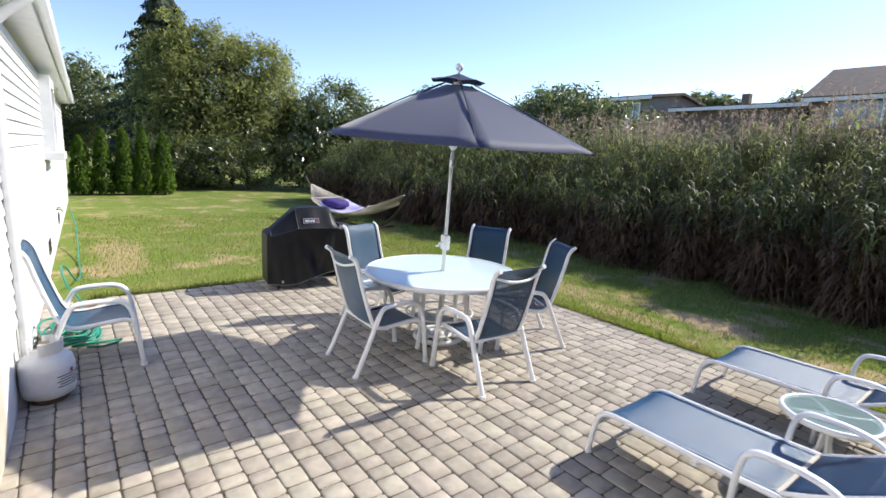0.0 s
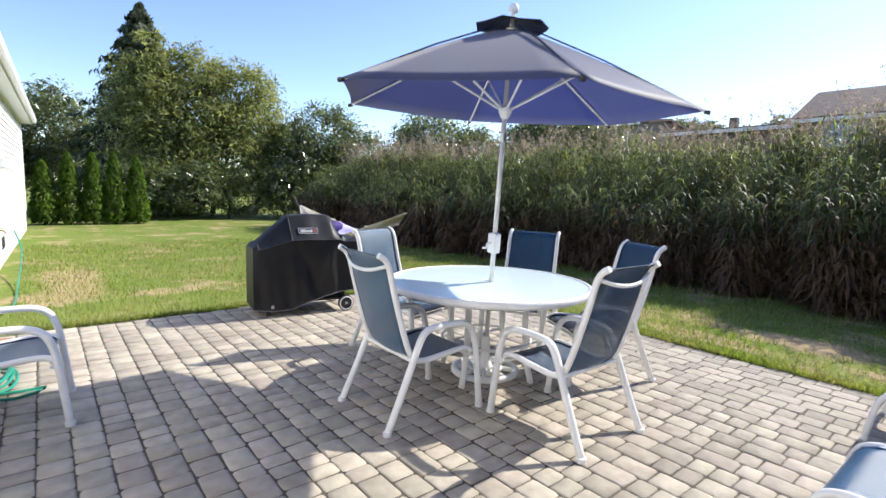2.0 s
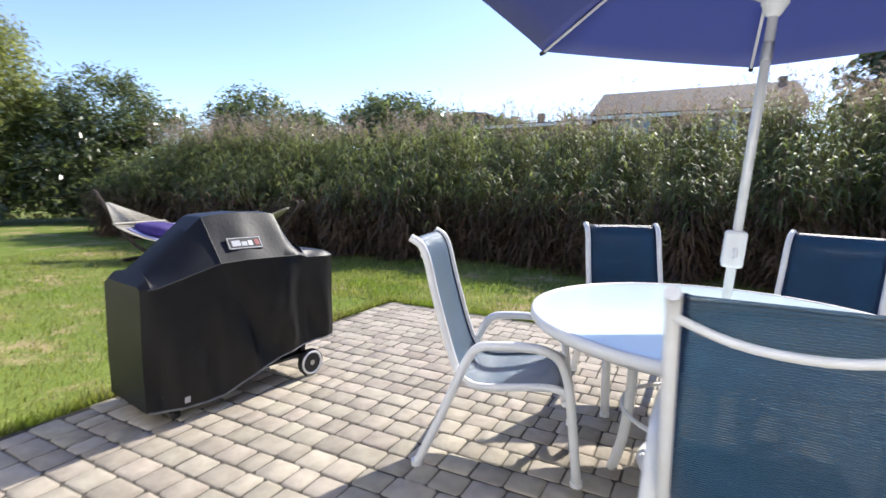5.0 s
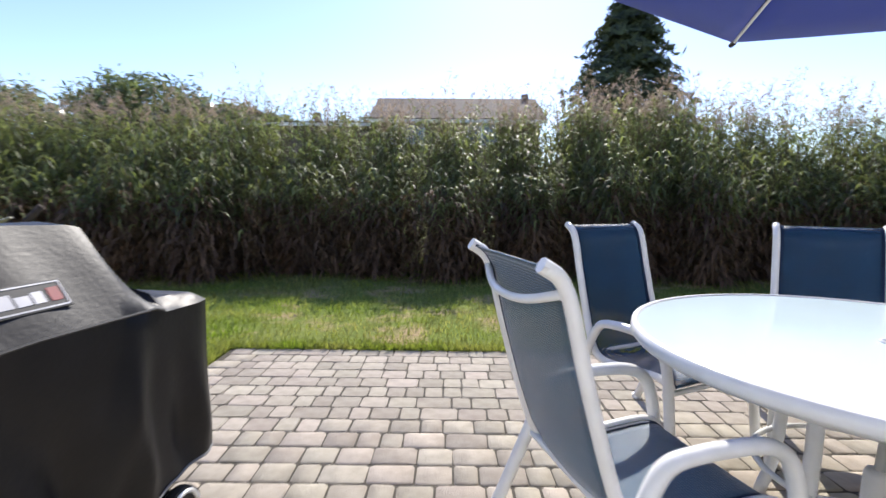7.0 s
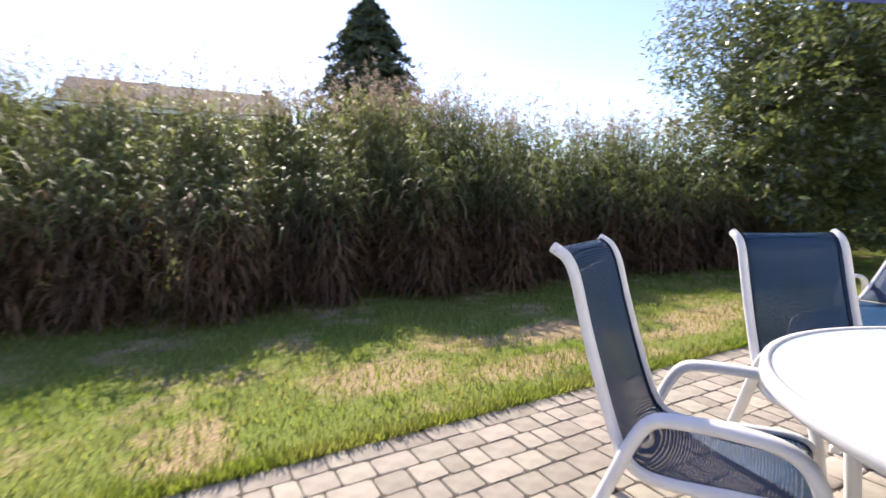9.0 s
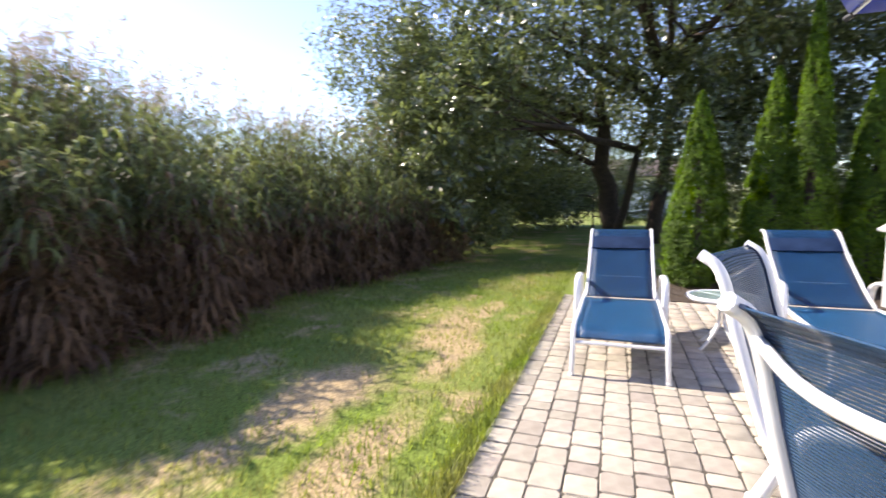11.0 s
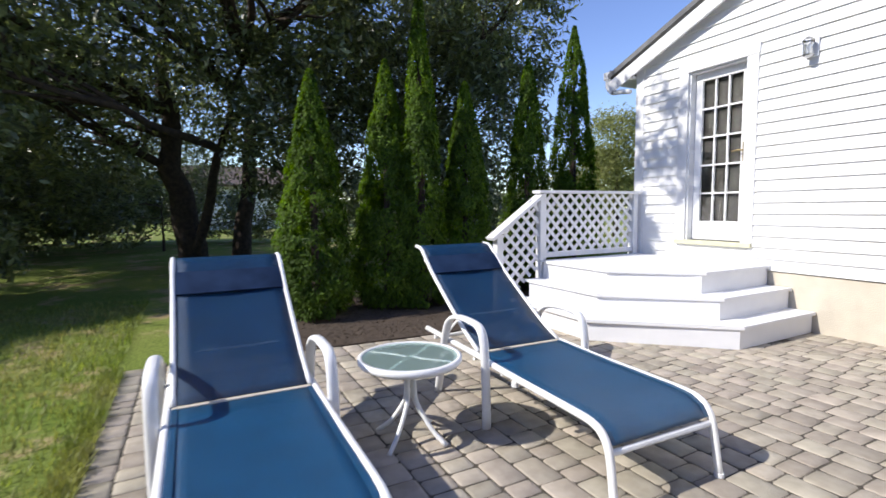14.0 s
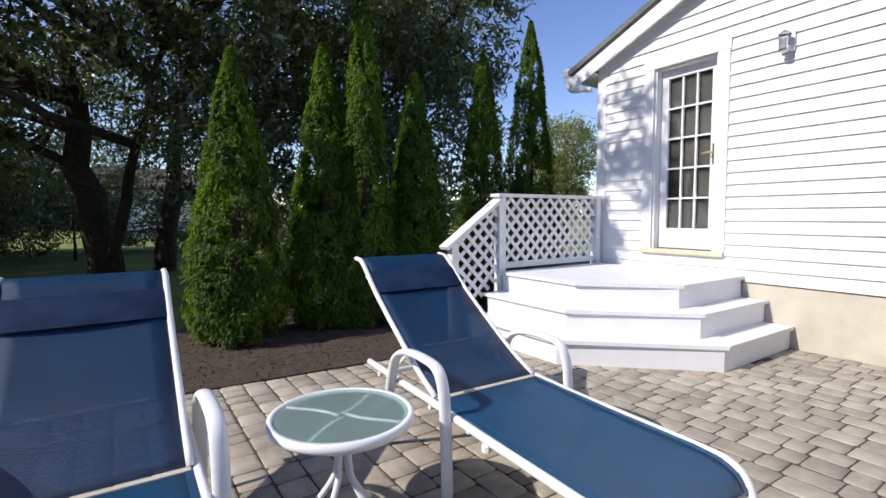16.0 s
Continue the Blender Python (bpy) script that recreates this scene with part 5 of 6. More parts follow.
def cone_tree(name, label, x, y, h, r, leaf_m, n, size, seed, group="", narrow=0.9, layered=False):
    """An upright conifer: trunk and dense sprays on a ragged cone."""
    g = np.random.default_rng(seed)
    t = thing(name, label, "tree", group=group)
    part("trunk", T([(x, y, -0.1), (x, y, h * 0.5), (x, y, h * 0.93)], [0.02 + h * 0.014, 0.01 + h * 0.01, 0.006], 7), M_BARK, t)
    if layered:
        f, a, bulge = g.uniform(0, 1, n) ** 1.35, g.uniform(0, 2 * math.pi, n), np.ones(n)
    else:
        k = 420
        lf, la, lb = g.uniform(0, 1, k) ** 1.2, g.uniform(0, 2 * math.pi, k), g.uniform(0.80, 1.12, k)
        pickd = g.integers(0, k, n)
        f = (lf[pickd] + g.normal(0, 0.018, n) + 0.012).clip(0, 1)
        a = la[pickd] + g.normal(0, 0.15, n)
        bulge = lb[pickd] - 1.6 * np.abs(a - la[pickd]) ** 2
    prof = np.minimum(1, (1 - f) ** narrow * 1.1) * np.minimum(1, 0.78 + f * 1.6) * bulge
    if layered:
        tier = (f * 15) % 1
        prof = prof * (0.55 + 0.55 * (1 - tier)) * (1 + 0.22 * np.sin(a * 5 + np.floor(f * 15) * 2.1))
        zz = f * h + 0.35 - prof * r * 0.16
    else:
        zz = 0.05 + f * h * 0.985
    rr = r * prof * g.uniform(0.62, 1.06, n) ** 0.5 + 0.012
    C = np.stack([x + rr * np.cos(a), y + rr * np.sin(a), zz], axis=1)
    N = np.stack([np.cos(a), np.sin(a), np.full(n, 0.5)], axis=1) * 1.4
    V, F = leaf_cloud(g, C, N, size, 0.55, -1.6 if not layered else 0.3)
    ob = from_arrays("crown", V, F, [leaf_m])
    ob.parent = t
    return t


G2 = "arborvitae beside the steps"
for i, (x, y, h, r) in enumerate([(3.60, 7.22, 2.76, 0.47), (3.75, 6.27, 3.03, 0.44), (3.50, 5.92, 3.84, 0.33), (3.72, 5.15, 2.88, 0.43), (3.85, 4.0, 3.38, 0.42), (4.0, 2.98, 4.05, 0.50)]):
    cone_tree("arborvitae", ("sunlit dense green arborvitae column in the mulch bed" if i in (0, 2) else "dark green arborvitae column in the mulch bed"), x, y, h, r * 1.02, M_ARB, 26000, 0.031, 20 + i, G2, 0.74)
G3 = "arborvitae row at the lawn end"
for i, (y, h) in enumerate([(4.1, 2.0), (4.75, 2.3), (5.4, 2.35), (6.0, 2.4), (6.65, 2.3)]):
    cone_tree("arborvitae", "dark green arborvitae in the row ending the lawn", -20.3, y, h, 0.38, M_ARB, 5000, 0.06, 40 + i, G3, 0.55)

cone_tree("spruce_tree", "tall dark spruce behind the birches", -27.0, 7.9, 9.1, 3.0, M_SPRUCE, 18000, 0.18, 60, narrow=0.75, layered=True)
cone_tree("spruce_tree", "dark pointed spruce beyond the reeds", 7.9, 40, 15.0, 5.6, M_SPRUCE, 14000, 0.36, 61, narrow=0.62, layered=True)
broad_tree("birch_tree", "large pale green birch with drooping crown", -25.0, 9.6, [(0, 0, 0.2, 0.3, 4.5, 0.16), (0.4, 0.5, 0.9, 1.6, 4.0, 0.12)],
           [(0, 0, 4.6, 1.9, 2.0, 2.1), (0.3, 2.3, 4.4, 1.7, 1.7, 1.7), (0.6, -1.2, 3.0, 1.5, 1.5, 2.0), (0.8, 1.2, 2.6, 1.6, 1.9, 1.9), (0.3, 3.4, 3.0, 1.4, 1.3, 1.8), (0.2, 0.2, 6.2, 1.3, 1.3, 1.3), (0.3, 2.0, 5.9, 1.6, 1.5, 1.3), (0.4, -1.6, 6.3, 0.8, 0.9, 1.5), (0.2, -1.9, 5.2, 1.4, 1.4, 1.6), (0.3, -2.2, 3.4, 1.5, 1.5, 1.7)], M_BIRCH, 54000, 0.11, 71, 0.9)
broad_tree("broadleaf_tree", "rounded dark green tree beyond the lawn", -23.5, 15.2, [(0, 0, 0, 0, 3.4, 0.16)],
           [(0, 0, 3.9, 1.9, 1.8, 1.6), (0.3, -1.6, 2.6, 1.6, 1.5, 1.7), (0.3, 1.9, 3.0, 1.5, 1.8, 1.5), (1.0, -0.3, 1.5, 1.5, 2.6, 1.3)], M_LEAF, 24000, 0.12, 72)
broad_tree("broadleaf_tree", "rounded dark green tree behind the reeds", -20.5, 19.8, [(0, 0, 0, 0, 3.2, 0.15)],
           [(0, 0, 3.7, 2.0, 1.9, 1.7), (0.4, -1.4, 2.4, 1.6, 1.4, 1.6), (1.5, 1.7, 3.2, 1.7, 1.7, 1.5)], M_LEAF, 18000, 0.13, 73)
broad_tree("broadleaf_tree", "distant olive green tree behind the reeds", -17.0, 26.0, [(0, 0, 0, 0, 3.6, 0.16)],
           [(0, 0, 4.4, 2.6, 2.4, 1.7), (2.8, 0.5, 3.8, 2.0, 2.0, 1.4), (-2.6, 0.4, 3.9, 2.0, 2.0, 1.6)], M_LEAF, 16000, 0.16, 74)
broad_tree("broadleaf_tree", "distant dark tree between the neighbouring houses", -15.3, 56.0, [(0, 0, 0, 0, 6.5, 0.25)],
           [(0, 0, 7.6, 1.9, 1.6, 1.7), (2.6, 0.4, 8.2, 1.8, 1.6, 1.5), (-1.6, 0.2, 6.2, 1.6, 1.5, 1.4)], M_LEAF, 7000, 0.22, 83)
broad_tree("broadleaf_tree", "distant dark tree behind the tan house", -23.0, 54.0, [(0, 0, 0, 0, 6.5, 0.25)],
           [(0, 0, 8.2, 1.9, 1.6, 1.4), (2.2, 0.4, 7.8, 1.6, 1.6, 1.3)], M_LEAF, 5000, 0.22, 84)
broad_tree("broadleaf_tree", "dark tree at the far side of the lawn", -31.0, 4.5, [(0, 0, 0, 0, 3.6, 0.16)],
           [(0, 0, 3.6, 2.2, 2.0, 2.2), (0.5, -2.4, 2.4, 1.8, 2.0, 1.6)], M_LEAF, 15000, 0.14, 75)
broad_tree("understorey_shrubs", "dark shaded shrubs under the trees ending the lawn", -22.6, 10.4, [(0, 0, 0, 0, 1.6, 0.06)],
           [(0, -3.4, 1.2, 1.0, 1.3, 1.2), (0.2, -1.4, 1.2, 1.0, 1.3, 1.2), (0, 0.8, 1.2, 1.0, 1.4, 1.3), (0.4, 2.6, 1.2, 1.0, 1.4, 1.2), (1.4, 4.6, 1.1, 1.2, 1.4, 1.2), (3.2, 5.6, 1.0, 1.4, 1.3, 1.1)], M_LEAF, 22000, 0.10, 76)
broad_tree("shade_tree", "large broad-leaved tree with two dark leaning trunks", 11.0, 8.3, [(0, 0.1, -0.9, 0.6, 4.6, 0.35), (0.2, -0.95, 0.9, -1.6, 4.4, 0.25), (0, 0.15, -2.4, -0.9, 4.2, 0.14)],
           [(-0.5, 0.4, 5.4, 2.9, 2.6, 2.0), (-3.2, 0.9, 5.2, 2.4, 2.2, 1.9), (-4.6, 1.5, 4.9, 1.9, 1.7, 1.6), (-3.4, -1.6, 5.0, 2.2, 1.8, 1.7), (-4.9, 2.8, 3.3, 1.6, 1.2, 1.4), (-4.6, 3.4, 1.9, 1.6, 1.0, 1.3), (-4.2, 3.6, 2.6, 1.8, 1.2, 1.8),
            (-1.6, 2.6, 3.4, 2.0, 1.6, 1.7), (1.8, -1.8, 4.2, 2.2, 2.3, 2.0), (1.5, 2.2, 3.2, 2.2, 2.2, 2.2), (-1.4, -2.8, 4.6, 2.2, 1.7, 1.6), (-6.6, 0.2, 6.1, 1.6, 1.5, 1.0), (-0.8, -4.2, 4.4, 2.0, 1.6, 1.5), (-7.5, 0.7, 6.4, 0.9, 1.2, 0.8), (-3.7, 3.7, 4.9, 1.7, 1.3, 1.8), (-4.0, 4.0, 6.6, 1.8, 1.4, 1.5), (-4.9, 3.2, 1.0, 1.5, 1.1, 0.9), (-4.0, 3.5, 1.1, 1.6, 1.2, 1.0), (-3.0, 4.5, 4.5, 2.2, 1.9, 1.5), (0.5, 4.8, 4.5, 2.4, 2.0, 1.8), (3.5, 3.5, 4.2, 2.2, 2.2, 2.0), (-5.4, -0.9, 5.9, 1.7, 1.4, 1.0), (-4.4, -2.6, 5.6, 1.6, 1.5, 1.1)], M_LEAF, 68000, 0.088, 77, 0.8, 0.62, 0.42)
broad_tree("broadleaf_tree", "dark leafy tree in shade behind the arborvitae", 8.4, 2.9, [(0, 0, 0.1, 0.2, 3.8, 0.16)],
           [(0, 0.4, 4.4, 1.8, 1.9, 1.8), (-0.9, 1.9, 5.2, 1.6, 1.6, 1.4), (0.4, -1.0, 5.4, 1.3, 1.3, 1.3), (0, 2.2, 2.2, 1.5, 1.6, 1.6), (0.4, 0.2, 1.8, 1.5, 1.7, 1.6), (-1.6, -0.3, 5.0, 1.3, 1.4, 1.5), (-1.4, -0.5, 3.4, 1.2, 1.3, 1.5), (-1.8, -1.0, 6.1, 1.3, 1.2, 1.0), (-0.4, 3.6, 3.0, 1.5, 1.4, 1.8), (-1.3, 0.6, 1.6, 1.2, 1.6, 1.4)], M_LEAF, 44000, 0.085, 80, 0.8, 0.55, 0.42)
broad_tree("tall_shrubs", "tall dark leafy shrubs continuing the reed line", 8.0, 13.7, [(0, 0, 0, 0, 2.6, 0.08), (3, 0.2, 3.2, 0.2, 2.8, 0.08)],
           [(-2.0, -0.3, 2.0, 1.5, 1.2, 1.9), (0, 0, 2.5, 1.6, 1.3, 2.3), (2.2, 0.2, 2.5, 1.6, 1.3, 2.3), (4.4, 0, 2.4, 1.6, 1.4, 2.2), (6.8, -0.6, 2.3, 1.7, 1.5, 2.1), (-0.6, 0.5, 4.9, 1.7, 1.4, 1.5), (2.5, 0.4, 5.1, 2.0, 1.5, 1.5)], M_LEAF, 36000, 0.08, 81, 0.6)
broad_tree("garden_shrub", "leafy green shrubs in shade behind the shade tree", 15.5, 9.2, [(0, 0, 0, 0, 1.4, 0.05)],
           [(0, 1.6, 1.1, 1.3, 1.3, 1.2), (-1.2, 3.2, 1.3, 1.3, 1.3, 1.4), (2.4, -3.4, 1.0, 1.2, 1.5, 1.1), (3.6, -1.6, 1.6, 1.3, 1.3, 1.6), (5, 2.0, 1.6, 1.6, 2.0, 1.8), (1.5, -6.4, 1.2, 1.3, 1.6, 1.5), (1.4, 1.5, 2.0, 1.5, 1.8, 1.4), (0.8, 4.6, 2.6, 1.8, 1.8, 2.2), (2.2, 7.0, 2.6, 2.0, 2.0, 2.4), (-1.5, 6.2, 2.2, 1.4, 1.6, 2.0), (3.0, 0.0, 2.4, 1.6, 1.8, 1.8)], M_LEAF, 52000, 0.10, 78)
broad_tree("broadleaf_tree", "tall dark tree closing the garden behind the shrubs", 16.0, 15.2, [(0, 0, 0.2, 0.1, 4.2, 0.18)],
           [(0, 0, 5.2, 2.4, 2.2, 1.8), (-2.0, 0.4, 3.8, 2.0, 1.8, 2.0), (2.2, -0.4, 4.2, 2.2, 2.0, 2.2), (0.4, -0.8, 2.4, 2.2, 1.8, 1.8), (4.6, -1.0, 4.6, 2.2, 2.2, 2.4), (4.4, -1.4, 2.0, 2.0, 2.0, 1.8)], M_LEAF, 40000, 0.12, 82, 0.6)
broad_tree("broadleaf_tree", "olive green tree beyond the house corner", 12.6, -7.4, [(0, 0, 0, 0, 3.4, 0.15)],
           [(0, 0, 3.8, 1.3, 1.3, 1.5), (0.2, 0.5, 2.3, 1.3, 1.4, 1.4)], M_BIRCH, 14000, 0.085, 79)

# distant woods closing the horizon
g = np.random.default_rng(90)
n = 26000
a = g.uniform(0, 2 * math.pi, n)
rad = 78 + g.normal(0, 3.5, n)
top = 4.6 + 1.6 * np.sin(a * 7) + 1.2 * np.sin(a * 17 + 1) + 0.9 * np.sin(a * 41 + 2)
C = np.stack([rad * np.cos(a), rad * np.sin(a), g.uniform(0, 1, n) ** 0.8 * top], axis=1)
V, F = leaf_cloud(g, C, np.tile([0, 0, 1.0], (n, 1)), 0.75, 0.7)
tagged(from_arrays("distant_woods", V, F, [M_LEAF]), "distant dark tree line round the gardens", "woods", kind="stuff")


# ---- reeds ----
def reed_bed():
    g = np.random.default_rng(7)
    out = []
    xs = g.uniform(-17.5, 5.6, 7600)
    xs = xs + 0.35 * np.sin(xs * 5.1)
    d = g.uniform(0, 1, 7600) ** 1.15 * 3.5
    front = 12.35 - 0.9 * np.clip((-xs - 7) / 4, 0, 1) - 0.8 * np.clip((xs - 2.5) / 2.5, 0, 1) + 0.22 * np.sin(xs * 1.7) + 0.15 * np.sin(xs * 4.3)
    ys = front + d
    hs = (1.22 + 0.64 * np.minimum(d, 2.5) + g.normal(0, 0.22, 7600) + 0.12 * np.sin(xs * 0.9 + 2)).clip(0.9, 3.3)
    hs = hs - 0.2 * np.clip((-xs - 3) / 4, 0, 1) * np.clip((xs + 16) / 4, 0, 1)
    lean = g.normal(0, 0.10, (7600, 2))
    lean[:, 1] -= 0.05
    base = np.stack([xs, ys, np.full(7600, -0.03)], axis=1)
    topp = base + np.stack([lean[:, 0] * hs, lean[:, 1] * hs, hs], axis=1)
    # stems: crossed thin strips
    for dx, dy in ((0.006, 0.0), (0.0, 0.006)):
        o = np.array([dx, dy, 0])
        V = np.stack([base - o, base + o, topp + o * 0.4, topp - o * 0.4], axis=1).reshape(-1, 3)
        out.append(pick(V, np.arange(len(V)).reshape(-1, 4), 0))
    # leaves: three-part arcs that rise and droop
    for k in range(22):
        f = (0.03 + 0.97 * (k + g.uniform(0, 1, 7600)) / 22).clip(0, 0.99)
        p0 = base + (topp - base) * f[:, None]
        az = g.uniform(0, 2 * math.pi, 7600)
        ln = g.uniform(0.22, 0.46, 7600) * (1.0 - 0.25 * f)
        w = g.uniform(0.007, 0.017, 7600)
        dr = np.stack([np.cos(az), np.sin(az), np.zeros(7600)], axis=1)
        sd = np.stack([-np.sin(az), np.cos(az), np.zeros(7600)], axis=1) * w[:, None]
        rise = g.uniform(0.1, 0.55, 7600)
        p1 = p0 + dr * (ln * 0.35)[:, None] + np.array([0, 0, 1]) * (ln * rise * 0.6)[:, None]
        p2 = p0 + dr * (ln * 0.75)[:, None] + np.array([0, 0, 1]) * (ln * (rise * 0.7 - 0.15))[:, None]
        p3 = p0 + dr * ln[:, None] + np.array([0, 0, 1]) * (ln * (rise * 0.3 - 0.45))[:, None]
        V = np.stack([p0 - sd * 0.5, p0 + sd * 0.5, p1 - sd, p1 + sd, p2 - sd * 0.9, p2 + sd * 0.9, p3 - sd * 0.1, p3 + sd * 0.1], axis=1).reshape(-1, 3)
        o = np.arange(7600)[:, None] * 8
        F = np.concatenate([o + np.array([0, 1, 3, 2]), o + np.array([2, 3, 5, 4]), o + np.array([4, 5, 7, 6])])
        zf = np.tile(p0[:, 2] + g.normal(0, 0.22, 7600), 3)
        out.append((V, F, np.where(zf < 1.05, 2, 1)))
    # plumes on the tallest
    sel = np.where((hs > 2.4) & (g.uniform(0, 1, 7600) < 0.6))[0]
    plume = g.uniform(0.24, 0.5, len(sel))
    for _ in range(16):
        m = len(sel)
        t = g.uniform(0, 1, m) * plume
        C = topp[sel] + np.stack([lean[sel, 0] * t * 3 + g.normal(0, 0.022, m), lean[sel, 1] * t * 3 + g.normal(0, 0.022, m), t], axis=1)
        V, F = leaf_cloud(g, C, g.normal(0, 1, (m, 3)), 0.05, 0.22, -1.2)
        out.append(pick(V, F, 3))
    V, F, MI = join(out)
    tagged(from_arrays("reed_hedge", V, F, [M_STEMS, M_REED, M_REED_DRY, M_PLUME], MI), "tall dense reeds, green above and dry brown below", "reeds", kind="stuff")


reed_bed()


# ---- grass blades on the near lawn ----
def blades():
    g = np.random.default_rng(12)
    n = 90000
    x = np.concatenate([g.uniform(-9, 6, n // 2), g.uniform(-14, -6.16, n // 2)])
    y = np.concatenate([9.0 + g.uniform(0, 1, n // 2) ** 1.4 * 3.6, 3.7 + g.uniform(0, 1, n // 2) * 9])
    pat = np.sin(x * 1.9 + 3 * np.sin(y * 0.8)) * np.sin(y * 2.3 + 2 * np.sin(x * 0.7))
    bare = np.exp(-(((x + 1.5) / 0.8) ** 2 + ((y - 10.2) / 0.45) ** 2)) + 0.25 * np.exp(-(((x + 0.4) / 1.0) ** 2 + ((y - 9.6) / 0.4) ** 2))
    keep = (g.uniform(-1.3, 1, n) < 0.75 - pat * 0.6 - 2.2 * bare) & ~((x > -6.15) & (y < 9.02))
    x, y = x[keep], y[keep]
    e = 9000
    x = np.concatenate([x, g.uniform(-6.2, 2.4, e), -6.13 - g.uniform(0, 1, e // 2) ** 2 * 0.12])
    y = np.concatenate([y, 8.99 + g.uniform(0, 1, e) ** 2 * 0.12, g.uniform(3.8, 9.0, e // 2)])
    m = len(x)
    h = g.uniform(0.025, 0.065, m)
    h[-(e + e // 2):] *= 1.3
    az = g.uniform(0, 2 * math.pi, m)
    w = g.uniform(0.003, 0.006, m)
    sd = np.stack([np.cos(az) * w, np.sin(az) * w, np.zeros(m)], axis=1)
    b = np.stack([x, y, np.full(m, -0.014)], axis=1)
    ln = np.stack([-np.sin(az), np.cos(az), np.zeros(m)], axis=1) * (h * g.uniform(0.1, 0.9, m))[:, None]
    t = b + ln + np.stack([np.zeros(m), np.zeros(m), h], axis=1)
    V = np.stack([b - sd, b + sd, t + sd * 0.3, t - sd * 0.3], axis=1).reshape(-1, 3)
    tagged(from_arrays("grass", V, np.arange(4 * m).reshape(m, 4), [M_BLADE]), "short uneven lawn grass with straw tufts", "grass", kind="stuff")
    # mulch chips
    k = 5200
    C = np.stack([g.uniform(2.25, 4.6, k), g.uniform(3.4, 8.1, k), g.uniform(0.014, 0.03, k)], axis=1)
    V, F = leaf_cloud(g, C, np.tile([0, 0, 2.0], (k, 1)), 0.017, 0.6)
    tagged(from_arrays("mulch_chips", V, F, [M_MULCH]), "loose dark bark chips", "mulch", kind="stuff")


blades()


# ---- neighbouring houses ----
def far_house(name, label, x0, x1, y0, y1, eave, ridge, wall_m, wins, chimney=None, flat=False):
    h = thing(name, label, "house")
    wb = B((x0, y0, -0.2), (x1, y1, eave))
    if not flat:
        for xa in (x0, x1 - 0.2):
            gv = [wb.verts.new((xx, yy, zz)) for xx in (xa, xa + 0.2) for yy, zz in ((y0, eave), (y1, eave), ((y0 + y1) / 2, ridge))]
            wb.faces.new(gv[:3])
            wb.faces.new(gv[3:][::-1])
            for i in range(3):
                wb.faces.new((gv[i], gv[(i + 1) % 3], gv[3 + (i + 1) % 3], gv[3 + i]))
    part("wall", wb, wall_m, h)
    bm = bmesh.new()
    if flat:
        slab(bm, [(x0 - 0.3, y0 - 0.3, ridge), (x1 + 0.3, y0 - 0.3, eave), (x1 + 0.3, y1, eave), (x0 - 0.3, y1, ridge)], 0.25)
        v = [bm.verts.new(p) for p in ((x0, y0, eave), (x1, y0, eave), (x0, y0, ridge))]
        bm.faces.new(v)
    else:
        ym = (y0 + y1) / 2
        slab(bm, [(x0 - 0.4, y0 - 0.5, eave - 0.1), (x1 + 0.4, y0 - 0.5, eave - 0.1), (x1 + 0.4, ym, ridge), (x0 - 0.4, ym, ridge)], 0.2)
        slab(bm, [(x0 - 0.4, ym, ridge), (x1 + 0.4, ym, ridge), (x1 + 0.4, y1 + 0.5, eave - 0.1), (x0 - 0.4, y1 + 0.5, eave - 0.1)], 0.2)
    part("roof", bm, M_SHINGLE, h, "brown asphalt shingle roof")
    part("fascia", B((x0 - 0.42, y0 - 0.55, eave - 0.22), (x1 + 0.42, y0 - 0.5, eave + 0.02)), M_TRIM, h)
    for wx, wz, ww, wh in wins:
        w = part("window", box(box(box(B((wx - 0.12, y0 - 0.08, wz - 0.12), (wx, y0 + 0.02, wz + wh + 0.12)), (wx + ww, y0 - 0.08, wz - 0.12), (wx + ww + 0.12, y0 + 0.02, wz + wh + 0.12)), (wx, y0 - 0.08, wz + wh), (wx + ww, y0 + 0.02, wz + wh + 0.12)), (wx, y0 - 0.08, wz - 0.12), (wx + ww, y0 + 0.02, wz)), M_TRIM, h)
        part("pane", B((wx, y0 - 0.03, wz), (wx + ww / 2 - 0.05, y0 - 0.01, wz + wh)), M_DARKGLASS, w)
        part("pane", B((wx + ww / 2 + 0.05, y0 - 0.03, wz), (wx + ww, y0 - 0.01, wz + wh)), M_DARKGLASS, w)
        part("mullion", B((wx + ww / 2 - 0.05, y0 - 0.06, wz), (wx + ww / 2 + 0.05, y0 + 0.01, wz + wh)), M_TRIM, w)
    if chimney:
        part("chimney", B((chimney[0], chimney[1], eave), (chimney[0] + 0.5, chimney[1] + 0.5, chimney[2])), M_BROWNWALL, h)
    return h


far_house("neighbour_house", "tan clapboard house with shallow brown roof behind reeds", -30.2, -20.2, 40, 49, 7.4, 8.0, M_TAN, [(-25.4, 5.3, 2.0, 1.7), (-22.0, 5.4, 1.0, 1.5)], flat=False)
far_house("neighbour_house", "low brown connecting house with flat roofline", -19.0, -10.6, 42, 50, 6.6, 6.9, M_BROWNWALL, [], (-14.8, 43, 7.6))
far_house("neighbour_house", "brown house with long shingled roof and chimney", -9.6, 2.0, 40, 49, 6.6, 8.8, M_BROWNWALL, [(-8.4, 5.0, 2.2, 1.4), (-3.0, 5.0, 1.8, 1.4)], (1.3, 44.2, 9.3))
wh = thing("white_house", "white house glimpsed beyond the shade tree", "house")
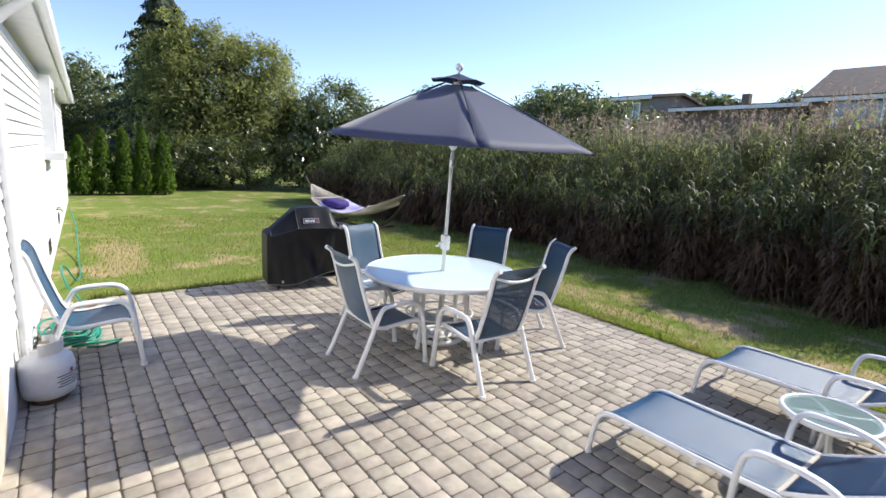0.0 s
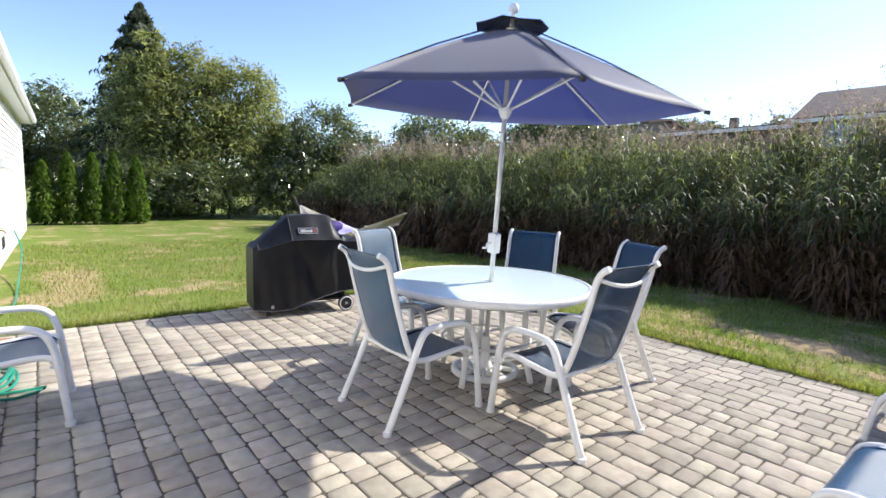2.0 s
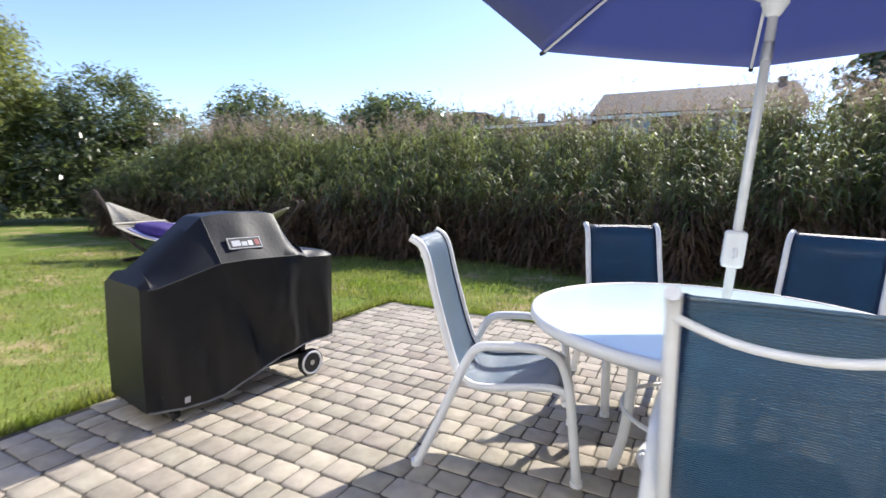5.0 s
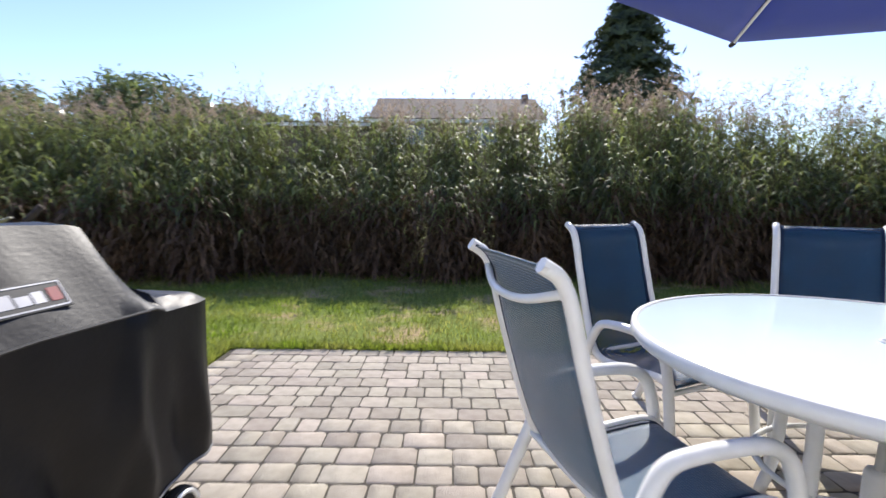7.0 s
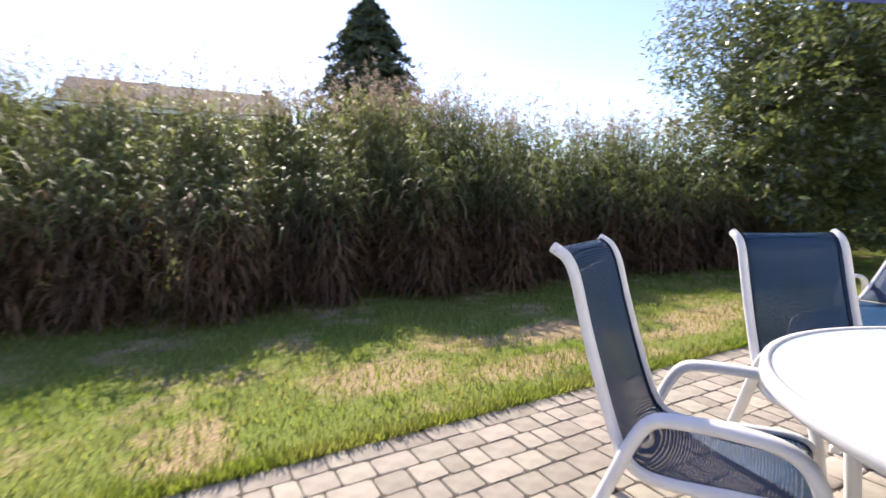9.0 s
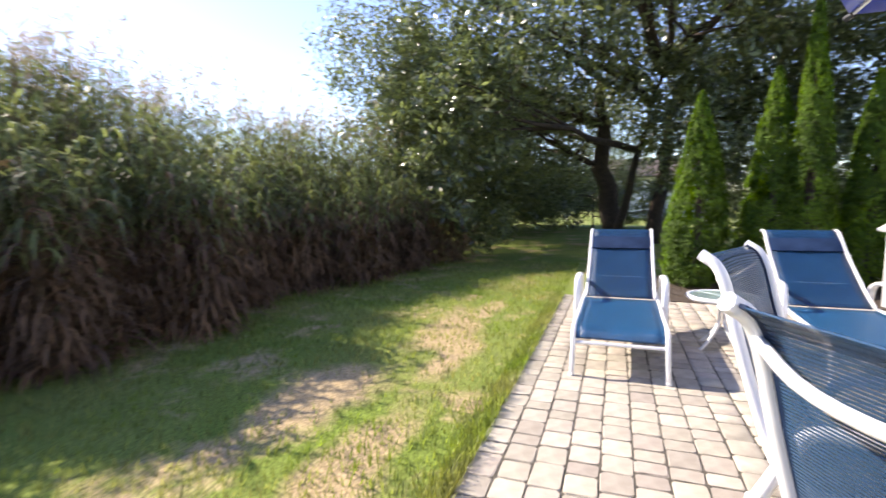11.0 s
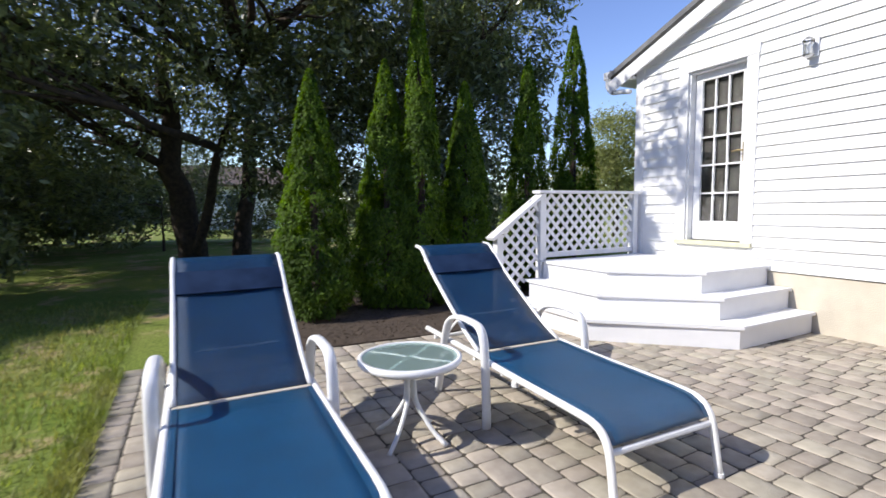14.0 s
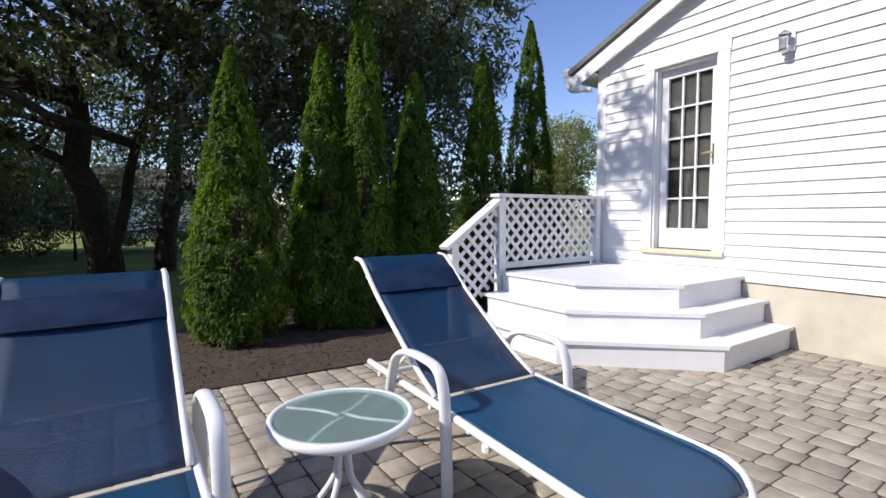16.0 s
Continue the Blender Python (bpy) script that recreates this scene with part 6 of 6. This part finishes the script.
part("wall", B((33, 2.0, -0.2), (40, 9.0, 2.9)), M_SIDING, wh)
part("window", B((32.95, 5.0, 1.2), (33.02, 6.2, 2.3)), M_DARKGLASS, wh)
bm = bmesh.new()
slab(bm, [(32.5, 1.6, 2.8), (32.5, 9.4, 2.8), (36.5, 9.4, 4.3), (36.5, 1.6, 4.3)][::-1], 0.15)
slab(bm, [(36.5, 1.6, 4.3), (36.5, 9.4, 4.3), (40.5, 9.4, 2.8), (40.5, 1.6, 2.8)][::-1], 0.15)
part("roof", bm, M_SHINGLE, wh)


# ---- pavers, last ----
ROW = 0.153


def paver_template(w, d, seed):
    """A tumbled block: cut corners, a worn chamfer round a slightly uneven top."""
    r = random.Random(seed)
    hw, hd = w / 2 - 0.003, d / 2 - 0.003

    def ring(ix, iy, cut, z, wob):
        pts = []
        for sx, sy, order in ((1, 1, 0), (-1, 1, 1), (-1, -1, 0), (1, -1, 1)):
            a = (sx * (hw - ix), sy * (hd - iy - cut))
            b = (sx * (hw - ix - cut), sy * (hd - iy))
            for q in ((a, b) if order == 0 else (b, a)):
                pts.append((q[0] + r.uniform(-wob, wob), q[1] + r.uniform(-wob, wob), z + r.uniform(-wob, wob) * 0.4))
        return pts
    V = ring(0, 0, 0.010, -0.04, 0.0) + ring(0, 0, 0.012, -0.006, 0.0034) + ring(0.0042, 0.0042, 0.013, 0.0, 0.0032)
    F = []
    for lv in (0, 8):
        for i in range(8):
            j = (i + 1) % 8
            F.append((lv + i, lv + j, lv + 8 + j, lv + 8 + i))
    F += [(16, 17, 18, 19), (16, 19, 20, 23), (20, 21, 22, 23)]
    return np.array(V), np.array(F)


WID = (0.118, 0.168, 0.214)
temps = {}
meshes = {}
for wi, w in enumerate(WID):
    for s in range(4):
        V, F = paver_template(w, ROW, wi * 10 + s)
        temps[wi, s] = (V, F)
        me = bpy.data.meshes.new("paver")
        me.from_pydata([tuple(v) for v in V], [], [tuple(f) for f in F])
        me.materials.append(M_PAVER)
        meshes[wi, s] = me
rp = random.Random(11)
rest, single = [], 0
nrow = int((PY1 - PY0) / ROW)
for j in range(nrow):
    yc = PY1 - ROW * (j + 0.5)
    x = PX0 + rp.choice((0.0, 0.03, 0.05))
    while x < PX1 - 0.02:
        wi = rp.choice((0, 0, 1, 1, 1, 2))
        w = WID[wi]
        s = rp.randrange(4)
        cx, lift = x + w / 2, rp.uniform(-0.0025, 0.0025)
        tx, ty, rz = rp.uniform(-0.006, 0.006), rp.uniform(-0.006, 0.006), rp.uniform(-0.9, 0.9)
        x += w
        if cx + w / 2 > PX1 + 0.1 or (cx > 0.5 and yc < 5.2 and cx < 2.5 and yc < 4.3):
            continue
        m = pose(cx, yc, lift, math.degrees(tx), math.degrees(ty), rz)
        if yc > 7.6 and -5.9 < cx < -0.1 and single < 300:
            ob = new("paver", meshes[wi, s])
            ob.parent = patio
            ob.matrix_world = m
            single += 1
        else:
            V, F = temps[wi, s]
            R3 = np.array(m.to_3x3())
            rest.append((V @ R3.T + np.array(m.translation), F, np.zeros(len(F), int)))
V, F, MI = join(rest)
field = from_arrays("paver_field", V, F, [M_PAVER_J])
field.parent = patio
tagged(field, "tan tumbled concrete pavers", kind="stuff")
